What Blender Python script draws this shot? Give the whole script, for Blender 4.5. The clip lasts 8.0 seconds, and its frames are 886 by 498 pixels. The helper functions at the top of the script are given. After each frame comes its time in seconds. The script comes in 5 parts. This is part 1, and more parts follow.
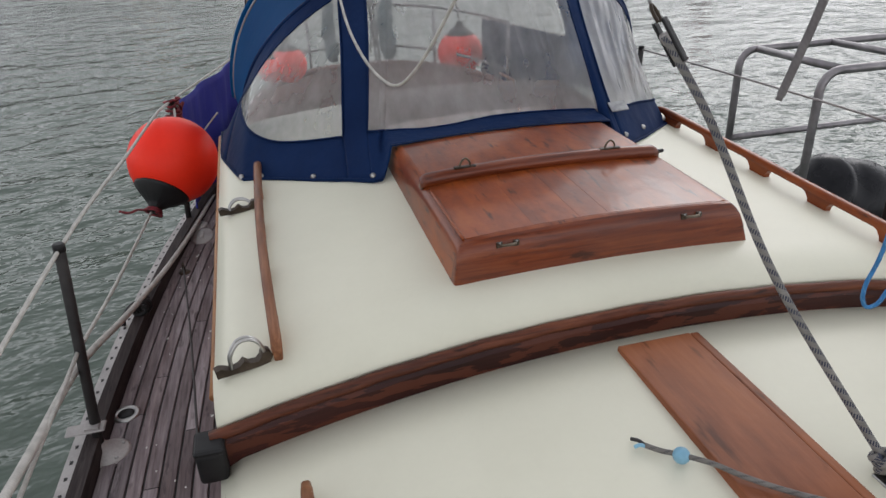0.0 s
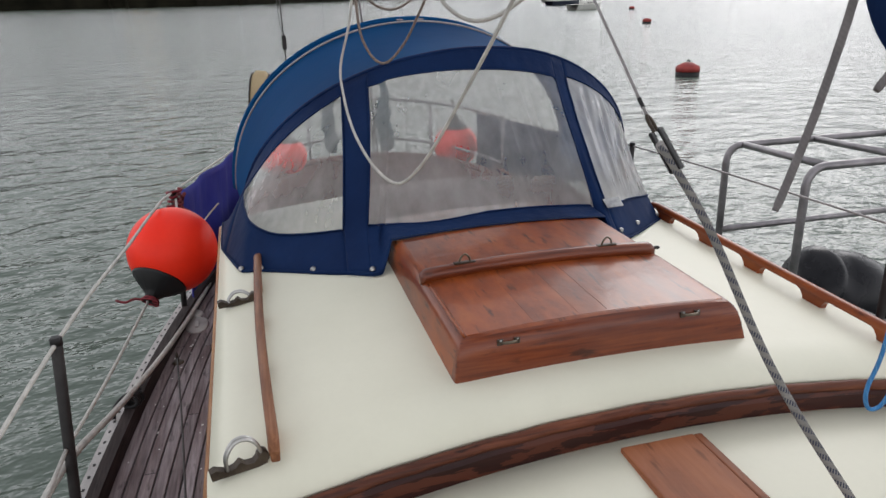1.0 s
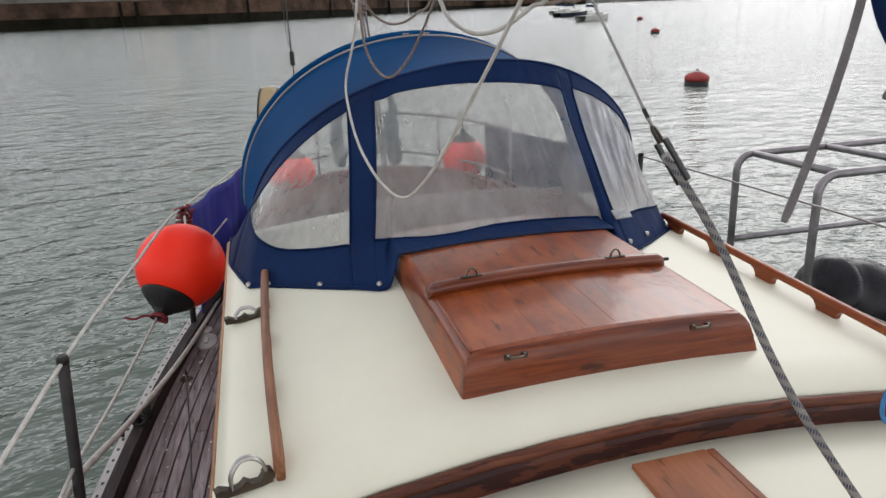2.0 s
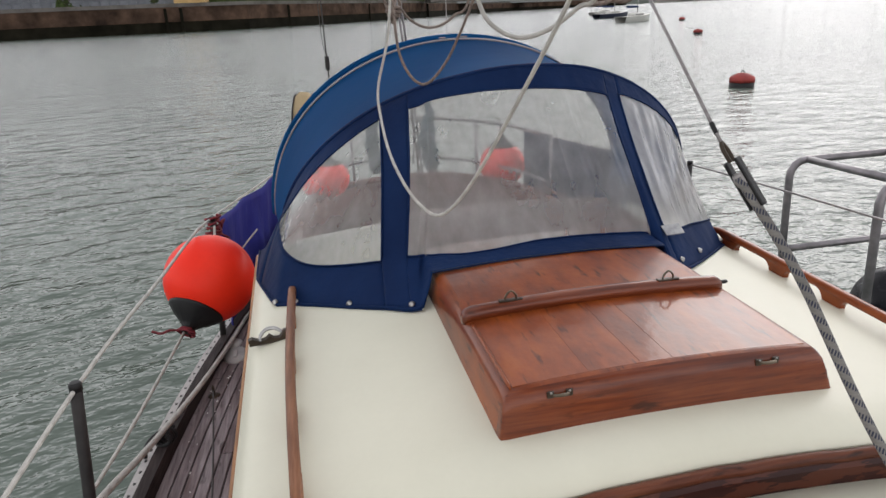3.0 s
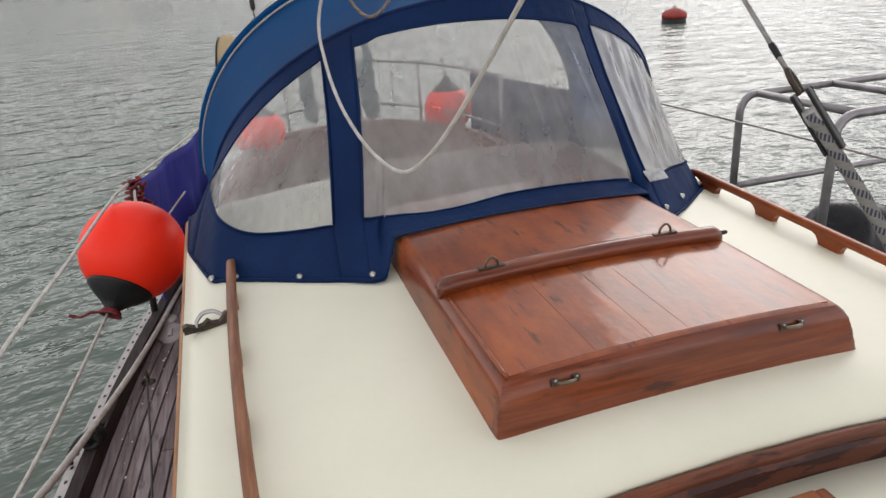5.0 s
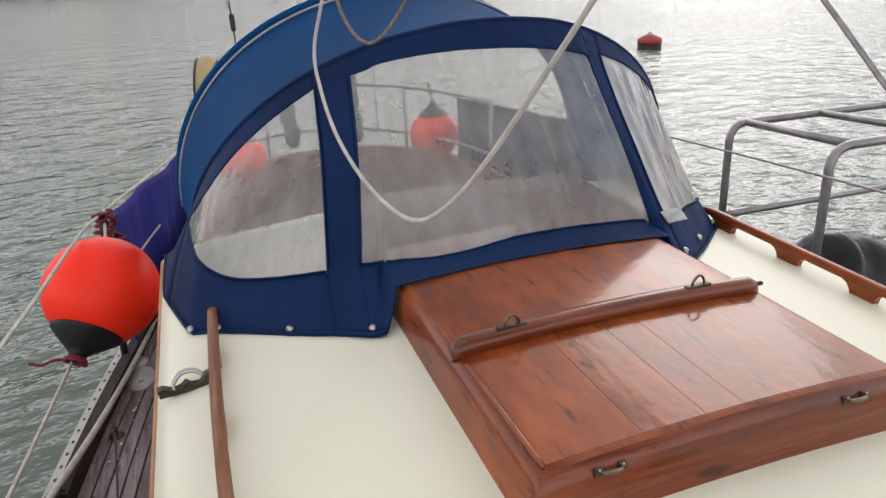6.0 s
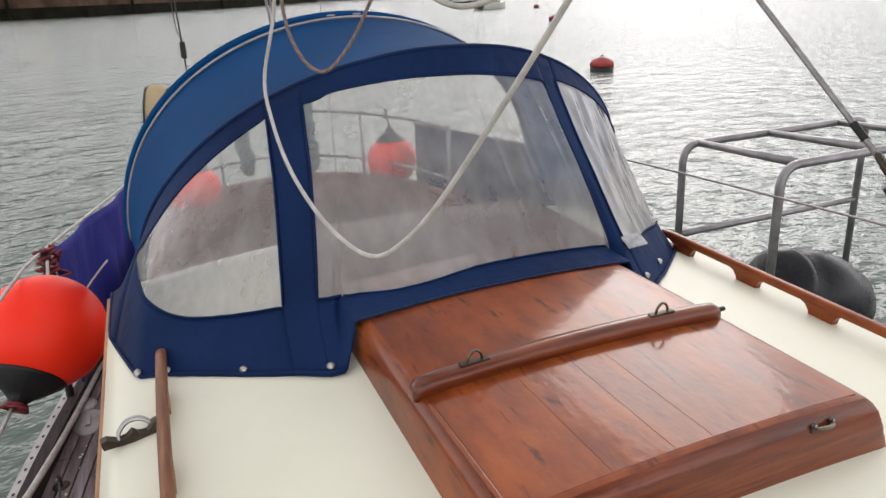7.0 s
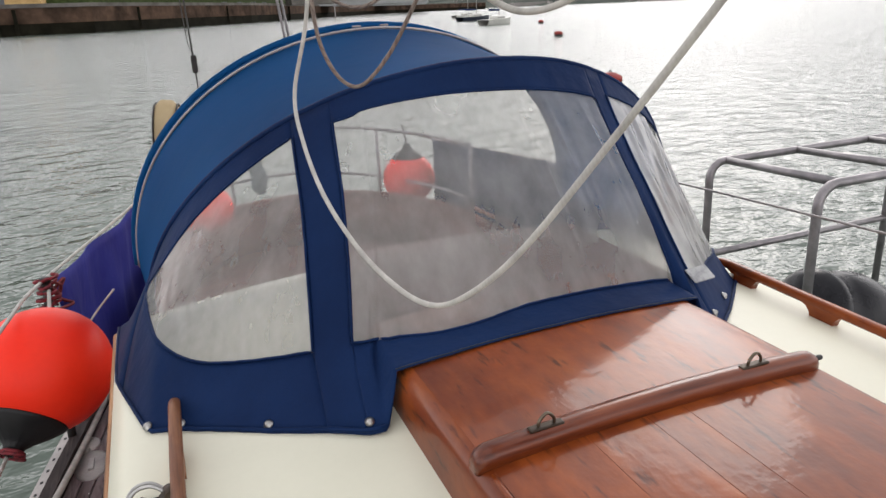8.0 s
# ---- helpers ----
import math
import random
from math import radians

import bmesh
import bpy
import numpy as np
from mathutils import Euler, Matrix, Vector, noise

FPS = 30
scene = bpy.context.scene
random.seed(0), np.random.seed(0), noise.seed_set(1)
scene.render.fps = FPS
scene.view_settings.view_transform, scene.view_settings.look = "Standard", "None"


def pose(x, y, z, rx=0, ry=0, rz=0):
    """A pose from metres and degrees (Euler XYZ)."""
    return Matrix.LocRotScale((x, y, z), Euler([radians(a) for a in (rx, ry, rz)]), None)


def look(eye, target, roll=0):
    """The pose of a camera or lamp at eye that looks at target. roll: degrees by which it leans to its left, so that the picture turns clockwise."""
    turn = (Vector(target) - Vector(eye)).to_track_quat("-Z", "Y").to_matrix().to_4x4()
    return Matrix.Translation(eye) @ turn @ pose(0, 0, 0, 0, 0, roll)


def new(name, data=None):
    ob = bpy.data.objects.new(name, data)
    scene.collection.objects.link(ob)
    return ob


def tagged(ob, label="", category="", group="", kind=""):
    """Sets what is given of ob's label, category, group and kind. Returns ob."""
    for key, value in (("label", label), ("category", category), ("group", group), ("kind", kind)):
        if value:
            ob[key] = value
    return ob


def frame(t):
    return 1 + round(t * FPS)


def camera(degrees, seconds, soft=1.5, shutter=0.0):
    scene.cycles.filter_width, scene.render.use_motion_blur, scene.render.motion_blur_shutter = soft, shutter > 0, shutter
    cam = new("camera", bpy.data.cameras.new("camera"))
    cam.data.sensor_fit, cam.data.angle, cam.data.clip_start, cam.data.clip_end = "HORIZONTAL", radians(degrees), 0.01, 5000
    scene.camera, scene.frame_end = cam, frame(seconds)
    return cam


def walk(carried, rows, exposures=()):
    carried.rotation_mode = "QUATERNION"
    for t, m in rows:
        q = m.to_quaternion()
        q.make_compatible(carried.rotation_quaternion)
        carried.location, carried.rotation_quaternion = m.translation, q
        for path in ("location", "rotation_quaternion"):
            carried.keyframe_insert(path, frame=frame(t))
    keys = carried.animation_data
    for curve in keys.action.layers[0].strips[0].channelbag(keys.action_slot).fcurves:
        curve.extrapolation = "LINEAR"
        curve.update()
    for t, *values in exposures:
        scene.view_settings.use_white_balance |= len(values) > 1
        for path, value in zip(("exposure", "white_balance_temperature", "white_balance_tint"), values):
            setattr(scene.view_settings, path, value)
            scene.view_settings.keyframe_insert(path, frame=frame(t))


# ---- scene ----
cam = camera(65.2, 8.0)
PATH = [
    (0, (-0.82, 0.217, 2.806), (-0.375, 1.938, 1.889), -1.8),
    (0.5, (-0.847, 0.229, 2.837), (-0.327, 2.022, 2.12), -1.5),
    (1, (-0.84, 0.225, 2.84), (-0.343, 2.034, 2.146), -1.0),
    (1.5, (-0.832, 0.214, 2.84), (-0.335, 2.033, 2.174), -1.2),
    (3, (-0.78, 0.396, 2.838), (-0.412, 2.251, 2.189), -2.6),
    (3.5, (-0.755, 0.512, 2.827), (-0.442, 2.393, 2.223), -0.3),
    (4, (-0.783, 0.605, 2.799), (-0.417, 2.474, 2.19), -3.2),
    (4.2, (-0.786, 0.632, 2.789), (-0.343, 2.461, 2.113), -2.7),
    (5.3, (-0.794, 0.765, 2.778), (-0.256, 2.517, 1.977), -2.9),
    (5.5, (-0.806, 0.828, 2.783), (-0.242, 2.598, 2.041), -2.0),
    (6, (-0.809, 0.922, 2.779), (-0.213, 2.678, 2.029), -2.3),
    (6.5, (-0.806, 0.946, 2.798), (-0.165, 2.708, 2.102), -2.4),
    (7, (-0.785, 0.971, 2.785), (-0.074, 2.707, 2.09), -2.4),
    (7.5, (-0.799, 1.072, 2.784), (-0.103, 2.824, 2.116), -2.9),
    (8, (-0.802, 1.216, 2.766), (-0.095, 2.968, 2.11), -2.4),
]
walk(cam, [(t, look(eye, target, roll)) for t, eye, target, roll in PATH], [(0.0, -0.26, 6250, 12), (1.0, -0.12, 6300, 12), (3.5, 0.01, 6450, 13), (5.5, 0.14, 6550, 13), (8.0, 0.25, 6520, 13)])

# ---- world, sun and sky ----
world = bpy.data.worlds.new("World")
scene.world = world
world.use_nodes = True
wn, wl = world.node_tree.nodes, world.node_tree.links
wn.clear()
w_out = wn.new("ShaderNodeOutputWorld")
w_bg = wn.new("ShaderNodeBackground")
w_sky = wn.new("ShaderNodeTexSky")
w_sky.sky_type = "NISHITA"
w_sky.sun_disc = False
SUN_EL, SUN_AZ = 28.0, 42.0
w_sky.sun_elevation = radians(SUN_EL)
w_sky.sun_rotation = radians(SUN_AZ)
w_sky.dust_density = 6.0
w_sky.air_density = 1.2
w_hs = wn.new("ShaderNodeHueSaturation")
w_hs.inputs["Saturation"].default_value = 0.18
w_bg.inputs["Strength"].default_value = 0.15
w_cloud = wn.new("ShaderNodeMixRGB")
w_cloud.inputs["Fac"].default_value = 0.89
w_co = wn.new("ShaderNodeTexCoord")
w_sep = wn.new("ShaderNodeSeparateXYZ")
w_over = wn.new("ShaderNodeValToRGB")
w_over.color_ramp.elements[0].color = (1.0, 1.0, 1.0, 1)
w_over.color_ramp.elements[1].color = (0.57, 0.578, 0.59, 1)
for place, tone in ((0.2, (1.0, 1.0, 1.0)), (0.38, (0.74, 0.75, 0.76)), (0.6, (0.46, 0.467, 0.477))):
    w_over.color_ramp.elements.new(place).color = (*tone, 1)
w_gain = wn.new("ShaderNodeVectorMath")
w_gain.operation = "SCALE"
w_gain.inputs["Scale"].default_value = 11.8
wl.new(w_co.outputs["Generated"], w_sep.inputs["Vector"])
wl.new(w_sep.outputs["Z"], w_over.inputs["Fac"])
wl.new(w_over.outputs["Color"], w_gain.inputs[0])
wl.new(w_gain.outputs["Vector"], w_cloud.inputs["Color2"])
wl.new(w_sky.outputs["Color"], w_hs.inputs["Color"])
wl.new(w_hs.outputs["Color"], w_cloud.inputs["Color1"])
wl.new(w_cloud.outputs["Color"], w_bg.inputs["Color"])
wl.new(w_bg.outputs["Background"], w_out.inputs["Surface"])

sun_data = bpy.data.lights.new("sun", "SUN")
sun_data.energy = 0.4
sun_data.angle = radians(22)
sun_data.color = (1.0, 0.96, 0.9)
sun = new("sun", sun_data)
a, e = radians(SUN_AZ), radians(SUN_EL)
sun.matrix_world = look((60 * math.sin(a) * math.cos(e), 60 * math.cos(a) * math.cos(e), 60 * math.sin(e)), (0, 0, 0))


# ---- materials ----
def nodes_of(name):
    m = bpy.data.materials.new(name)
    m.use_nodes = True
    nt = m.node_tree
    return m, nt.nodes, nt.links, nt.nodes["Principled BSDF"]


def ramp_of(n, stops):
    r = n.new("ShaderNodeValToRGB")
    el = r.color_ramp.elements
    while len(el) < len(stops):
        el.new(0.5)
    for q, (pos, col) in zip(el, stops):
        q.position = pos
        q.color = (*col, 1.0)
    return r


def noise_of(n, l, coords, scale, detail=4.0, stretch=None, rough=0.55):
    t = n.new("ShaderNodeTexNoise")
    t.inputs["Scale"].default_value = scale
    t.inputs["Detail"].default_value = detail
    t.inputs["Roughness"].default_value = rough
    if stretch:
        mp = n.new("ShaderNodeMapping")
        mp.inputs["Scale"].default_value = stretch
        l.new(coords, mp.inputs["Vector"])
        l.new(mp.outputs["Vector"], t.inputs["Vector"])
    else:
        l.new(coords, t.inputs["Vector"])
    return t


def bump_of(n, l, height, strength, distance, normal=None):
    b = n.new("ShaderNodeBump")
    b.inputs["Strength"].default_value = strength
    b.inputs["Distance"].default_value = distance
    l.new(height, b.inputs["Height"])
    if normal:
        l.new(normal, b.inputs["Normal"])
    return b


def mixed(n, l, kind, fac, c1, c2):
    m = n.new("ShaderNodeMixRGB")
    m.blend_type = kind
    if isinstance(fac, float):
        m.inputs["Fac"].default_value = fac
    else:
        l.new(fac, m.inputs["Fac"])
    for key, c in (("Color1", c1), ("Color2", c2)):
        if isinstance(c, tuple):
            m.inputs[key].default_value = (*c, 1.0)
        else:
            l.new(c, m.inputs[key])
    return m


def plain(name, dark, light, rough=0.6, metal=0.0, scale=6.0, fine=90.0, bump=0.1, coat=0.0, sheen=0.0, vary=0.12, speck=0.6, spec=0.5):
    """A surface with soft stains, fine grain and a little tone of its own for each object."""
    m, n, l, p = nodes_of(name)
    co = n.new("ShaderNodeTexCoord").outputs["Object"]
    big = noise_of(n, l, co, scale)
    small = noise_of(n, l, co, fine, 3.0)
    r = ramp_of(n, [(0.3, dark), (0.7, light)])
    l.new(big.outputs["Fac"], r.inputs["Fac"])
    sp = ramp_of(n, [(0.3, (0.82, 0.82, 0.82)), (0.65, (1, 1, 1))])
    l.new(small.outputs["Fac"], sp.inputs["Fac"])
    c = mixed(n, l, "MULTIPLY", speck, r.outputs["Color"], sp.outputs["Color"])
    p.inputs["Specular IOR Level"].default_value = spec
    oi = n.new("ShaderNodeObjectInfo")
    tone = n.new("ShaderNodeMapRange")
    tone.inputs["To Min"].default_value = 1 - vary
    tone.inputs["To Max"].default_value = 1 + vary
    l.new(oi.outputs["Random"], tone.inputs["Value"])
    h = n.new("ShaderNodeHueSaturation")
    l.new(tone.outputs["Result"], h.inputs["Value"])
    l.new(c.outputs["Color"], h.inputs["Color"])
    l.new(h.outputs["Color"], p.inputs["Base Color"])
    p.inputs["Metallic"].default_value = metal
    rr = n.new("ShaderNodeMapRange")
    rr.inputs["To Min"].default_value = max(0.03, rough - 0.1)
    rr.inputs["To Max"].default_value = min(1.0, rough + 0.12)
    l.new(big.outputs["Fac"], rr.inputs["Value"])
    l.new(rr.outputs["Result"], p.inputs["Roughness"])
    p.inputs["Coat Weight"].default_value = coat
    p.inputs["Coat Roughness"].default_value = 0.12
    p.inputs["Sheen Weight"].default_value = sheen
    b = bump_of(n, l, small.outputs["Fac"], bump, 0.004)
    l.new(b.outputs["Normal"], p.inputs["Normal"])
    return m


def wood(name, dark, mid, light, rough, coat, axis=1, stain=0.5, vary=0.18, patch=None, patch_size=40.0, gloss=0.1, grainy=1.0, stretch=(22.0, 1.1), lumps=0.25):
    """Timber with grain along one axis, dark stains and worn spots; each piece has its own tone."""
    m, n, l, p = nodes_of(name)
    co = n.new("ShaderNodeTexCoord").outputs["Object"]
    oi = n.new("ShaderNodeObjectInfo")
    shift = n.new("ShaderNodeVectorMath")
    shift.operation = "ADD"
    wide = n.new("ShaderNodeVectorMath")
    wide.operation = "SCALE"
    wide.inputs[0].default_value = (7.3, 5.1, 3.7)
    l.new(oi.outputs["Random"], wide.inputs["Scale"])
    l.new(co, shift.inputs[0])
    l.new(wide.outputs["Vector"], shift.inputs[1])
    v = shift.outputs["Vector"]
    st = [stretch[0]] * 3
    st[axis] = stretch[1]
    grain = noise_of(n, l, v, 4.0, 6.0, tuple(st), 0.6)
    st2 = [4.0, 4.0, 4.0]
    st2[axis] = 1.0
    cloud = noise_of(n, l, v, 1.8, 5.0, tuple(st2))
    r = ramp_of(n, [(0.25, dark), (0.5, mid), (0.78, light)])
    gm = n.new("ShaderNodeMapRange")
    gm.inputs["To Min"].default_value = 0.5 - 0.5 * grainy
    gm.inputs["To Max"].default_value = 0.5 + 0.5 * grainy
    l.new(grain.outputs["Fac"], gm.inputs["Value"])
    l.new(gm.outputs["Result"], r.inputs["Fac"])
    cr = ramp_of(n, [(0.33, (0.42, 0.30, 0.28)), (0.5, (0.9, 0.85, 0.85)), (0.66, (1.25, 1.28, 1.3))])
    l.new(cloud.outputs["Fac"], cr.inputs["Fac"])
    c = mixed(n, l, "MULTIPLY", 0.75, r.outputs["Color"], cr.outputs["Color"])
    st3 = [patch_size] * 3
    st3[axis] = patch_size * 0.2
    spots = noise_of(n, l, v, 1.0, 5.0 if patch else 3.0, tuple(st3))
    sr = ramp_of(n, [(0.515, (0, 0, 0)), (0.535, (1, 1, 1))] if patch else [(0.60, (0, 0, 0)), (0.70, (1, 1, 1))])
    l.new(spots.outputs["Fac"], sr.inputs["Fac"])
    sf = n.new("ShaderNodeMath")
    sf.operation = "MULTIPLY"
    sf.inputs[1].default_value = stain
    l.new(sr.outputs["Color"], sf.inputs[0])
    c2 = mixed(n, l, "MIX", sf.outputs["Value"], c.outputs["Color"], patch or tuple(0.3 * q for q in dark))
    tone = n.new("ShaderNodeMapRange")
    tone.inputs["To Min"].default_value = 1 - vary
    tone.inputs["To Max"].default_value = 1 + vary
    l.new(oi.outputs["Random"], tone.inputs["Value"])
    h = n.new("ShaderNodeHueSaturation")
    l.new(tone.outputs["Result"], h.inputs["Value"])
    l.new(c2.outputs["Color"], h.inputs["Color"])
    l.new(h.outputs["Color"], p.inputs["Base Color"])
    rr = n.new("ShaderNodeMapRange")
    rr.inputs["To Min"].default_value = max(0.05, rough - 0.12)
    rr.inputs["To Max"].default_value = min(1.0, rough + 0.15)
    l.new(cloud.outputs["Fac"], rr.inputs["Value"])
    l.new(rr.outputs["Result"], p.inputs["Roughness"])
    p.inputs["Specular IOR Level"].default_value = 0.2
    p.inputs["Coat Weight"].default_value = coat
    gr = n.new("ShaderNodeMapRange")
    gr.inputs["From Min"].default_value = 0.3
    gr.inputs["From Max"].default_value = 0.7
    gr.inputs["To Min"].default_value = gloss * 0.6
    gr.inputs["To Max"].default_value = gloss * 1.5
    l.new(cloud.outputs["Fac"], gr.inputs["Value"])
    l.new(gr.outputs["Result"], p.inputs["Coat Roughness"])
    b1 = bump_of(n, l, grain.outputs["Fac"], 0.18 * grainy, 0.003)
    b2 = bump_of(n, l, cloud.outputs["Fac"], lumps, 0.006, b1.outputs["Normal"])
    dents = noise_of(n, l, v, 26.0, 3.0)
    b3 = bump_of(n, l, dents.outputs["Fac"], lumps * 0.5, 0.004, b2.outputs["Normal"])
    l.new(b3.outputs["Normal"], p.inputs["Normal"])
    l.new(b3.outputs["Normal"], p.inputs["Coat Normal"])
    return m


def braid(name, c1, c2, stripe, share, rough=0.85, lay=1.0):
    """Rope: strands laid round it, from the UV that swept tubes carry (round, metres along)."""
    m, n, l, p = nodes_of(name)
    uv = n.new("ShaderNodeTexCoord").outputs["UV"]
    sep = n.new("ShaderNodeSeparateXYZ")
    l.new(uv, sep.inputs["Vector"])
    along = n.new("ShaderNodeMath")
    along.operation = "MULTIPLY"
    along.inputs[1].default_value = 130.0 * lay
    l.new(sep.outputs["Y"], along.inputs[0])
    turn = n.new("ShaderNodeMath")
    turn.operation = "MULTIPLY_ADD"
    turn.inputs[1].default_value = 3.0
    l.new(sep.outputs["X"], turn.inputs[0])
    l.new(along.outputs["Value"], turn.inputs[2])
    fr = n.new("ShaderNodeMath")
    fr.operation = "FRACT"
    l.new(turn.outputs["Value"], fr.inputs[0])
    tri = n.new("ShaderNodeMath")
    tri.operation = "PINGPONG"
    tri.inputs[1].default_value = 0.5
    l.new(fr.outputs["Value"], tri.inputs[0])
    co = n.new("ShaderNodeTexCoord").outputs["Object"]
    dirt = noise_of(n, l, co, 30.0)
    def term(op, first, second):
        k = n.new("ShaderNodeMath")
        k.operation = op
        for slot, q in ((0, first), (1, second)):
            if isinstance(q, float):
                k.inputs[slot].default_value = q
            else:
                l.new(q, k.inputs[slot])
        return k.outputs["Value"]

    helix = term("FRACT", term("ADD", term("MULTIPLY", sep.outputs["X"], 2.0), term("MULTIPLY", sep.outputs["Y"], 34.0)), 0.0)
    dash = term("FRACT", term("ADD", term("MULTIPLY", sep.outputs["X"], -8.0), term("MULTIPLY", sep.outputs["Y"], 120.0)), 0.0)
    gate_value = term("MULTIPLY", term("LESS_THAN", helix, share), term("LESS_THAN", dash, 0.55))
    dr = ramp_of(n, [(0.3, tuple(0.7 * q for q in c1)), (0.65, c1)])
    l.new(dirt.outputs["Fac"], dr.inputs["Fac"])
    lay_shade = ramp_of(n, [(0.0, c2), (0.35, (1, 1, 1))])
    l.new(tri.outputs["Value"], lay_shade.inputs["Fac"])
    c = mixed(n, l, "MULTIPLY", 0.16, dr.outputs["Color"], lay_shade.outputs["Color"])
    cc = mixed(n, l, "MIX", gate_value, c.outputs["Color"], stripe)
    l.new(cc.outputs["Color"], p.inputs["Base Color"])
    p.inputs["Roughness"].default_value = rough
    b = bump_of(n, l, tri.outputs["Value"], 0.14, 0.002)
    l.new(b.outputs["Normal"], p.inputs["Normal"])
    return m


def cloth(name, dark, light, through_share, through_colour, crease=0.4, gloss=0.12, sheen=0.02):
    """Woven acrylic cloth: light comes through it a little, with folds and faded patches."""
    m, n, l, p = nodes_of(name)
    co = n.new("ShaderNodeTexCoord").outputs["Object"]
    big = noise_of(n, l, co, 2.6, 5.0)
    folds = noise_of(n, l, co, 7.0, 4.0, (1.0, 1.0, 0.45))
    weave = noise_of(n, l, co, 420.0, 2.0)
    r = ramp_of(n, [(0.32, dark), (0.7, light)])
    l.new(big.outputs["Fac"], r.inputs["Fac"])
    wr = ramp_of(n, [(0.35, (0.8, 0.8, 0.8)), (0.65, (1.08, 1.08, 1.08))])
    l.new(weave.outputs["Fac"], wr.inputs["Fac"])
    c = mixed(n, l, "MULTIPLY", 0.6, r.outputs["Color"], wr.outputs["Color"])
    l.new(c.outputs["Color"], p.inputs["Base Color"])
    p.inputs["Roughness"].default_value = 0.7
    p.inputs["Specular IOR Level"].default_value = gloss
    p.inputs["Sheen Weight"].default_value = sheen
    p.inputs["Sheen Roughness"].default_value = 0.35
    b1 = bump_of(n, l, folds.outputs["Fac"], crease, 0.02)
    b2 = bump_of(n, l, weave.outputs["Fac"], 0.1, 0.002, b1.outputs["Normal"])
    l.new(b2.outputs["Normal"], p.inputs["Normal"])
    tr = n.new("ShaderNodeBsdfTranslucent")
    tr.inputs["Color"].default_value = (*through_colour, 1)
    mx = n.new("ShaderNodeMixShader")
    mx.inputs["Fac"].default_value = through_share
    l.new(p.outputs["BSDF"], mx.inputs[1])
    l.new(tr.outputs["BSDF"], mx.inputs[2])
    l.new(mx.outputs["Shader"], n["Material Output"].inputs["Surface"])
    return m


def clear_sheet(name, haze):
    """Aged clear vinyl: see-through, milky in patches, with streaks and soft wrinkles that catch the light."""
    m, n, l, p = nodes_of(name)
    co = n.new("ShaderNodeTexCoord").outputs["Object"]
    milky = noise_of(n, l, co, 2.4, 4.0, None, 0.5)
    streak = noise_of(n, l, co, 2.5, 5.0, (5.0, 5.0, 1.0))
    wrinkle = noise_of(n, l, co, 3.2, 2.0, (3.0, 3.0, 0.8))
    s = mixed(n, l, "MIX", 0.5, milky.outputs["Fac"], streak.outputs["Fac"])
    hz = n.new("ShaderNodeMapRange")
    hz.inputs["From Min"].default_value = 0.35
    hz.inputs["From Max"].default_value = 0.68
    hz.inputs["To Min"].default_value = haze * 0.75
    hz.inputs["To Max"].default_value = haze * 1.6
    l.new(s.outputs["Color"], hz.inputs["Value"])
    p.inputs["Base Color"].default_value = (0.60, 0.59, 0.575, 1)
    p.inputs["Roughness"].default_value = 0.55
    tl = n.new("ShaderNodeBsdfTranslucent")
    tl.inputs["Color"].default_value = (0.76, 0.745, 0.72, 1)
    film = n.new("ShaderNodeMixShader")
    film.inputs["Fac"].default_value = 0.5
    l.new(p.outputs["BSDF"], film.inputs[1])
    l.new(tl.outputs["BSDF"], film.inputs[2])
    tp = n.new("ShaderNodeBsdfTransparent")
    tp.inputs["Color"].default_value = (0.9, 0.9, 0.88, 1)
    mx = n.new("ShaderNodeMixShader")
    l.new(hz.outputs["Result"], mx.inputs["Fac"])
    l.new(tp.outputs["BSDF"], mx.inputs[1])
    l.new(film.outputs["Shader"], mx.inputs[2])
    gl = n.new("ShaderNodeBsdfGlossy")
    gl.inputs["Roughness"].default_value = 0.12
    b = bump_of(n, l, wrinkle.outputs["Fac"], 0.5, 0.03)
    l.new(b.outputs["Normal"], gl.inputs["Normal"])
    fres = n.new("ShaderNodeFresnel")
    fres.inputs["IOR"].default_value = 1.4
    l.new(b.outputs["Normal"], fres.inputs["Normal"])
    mg = n.new("ShaderNodeMixShader")
    l.new(fres.outputs["Fac"], mg.inputs["Fac"])
    l.new(mx.outputs["Shader"], mg.inputs[1])
    l.new(gl.outputs["BSDF"], mg.inputs[2])
    l.new(mg.outputs["Shader"], n["Material Output"].inputs["Surface"])
    return m


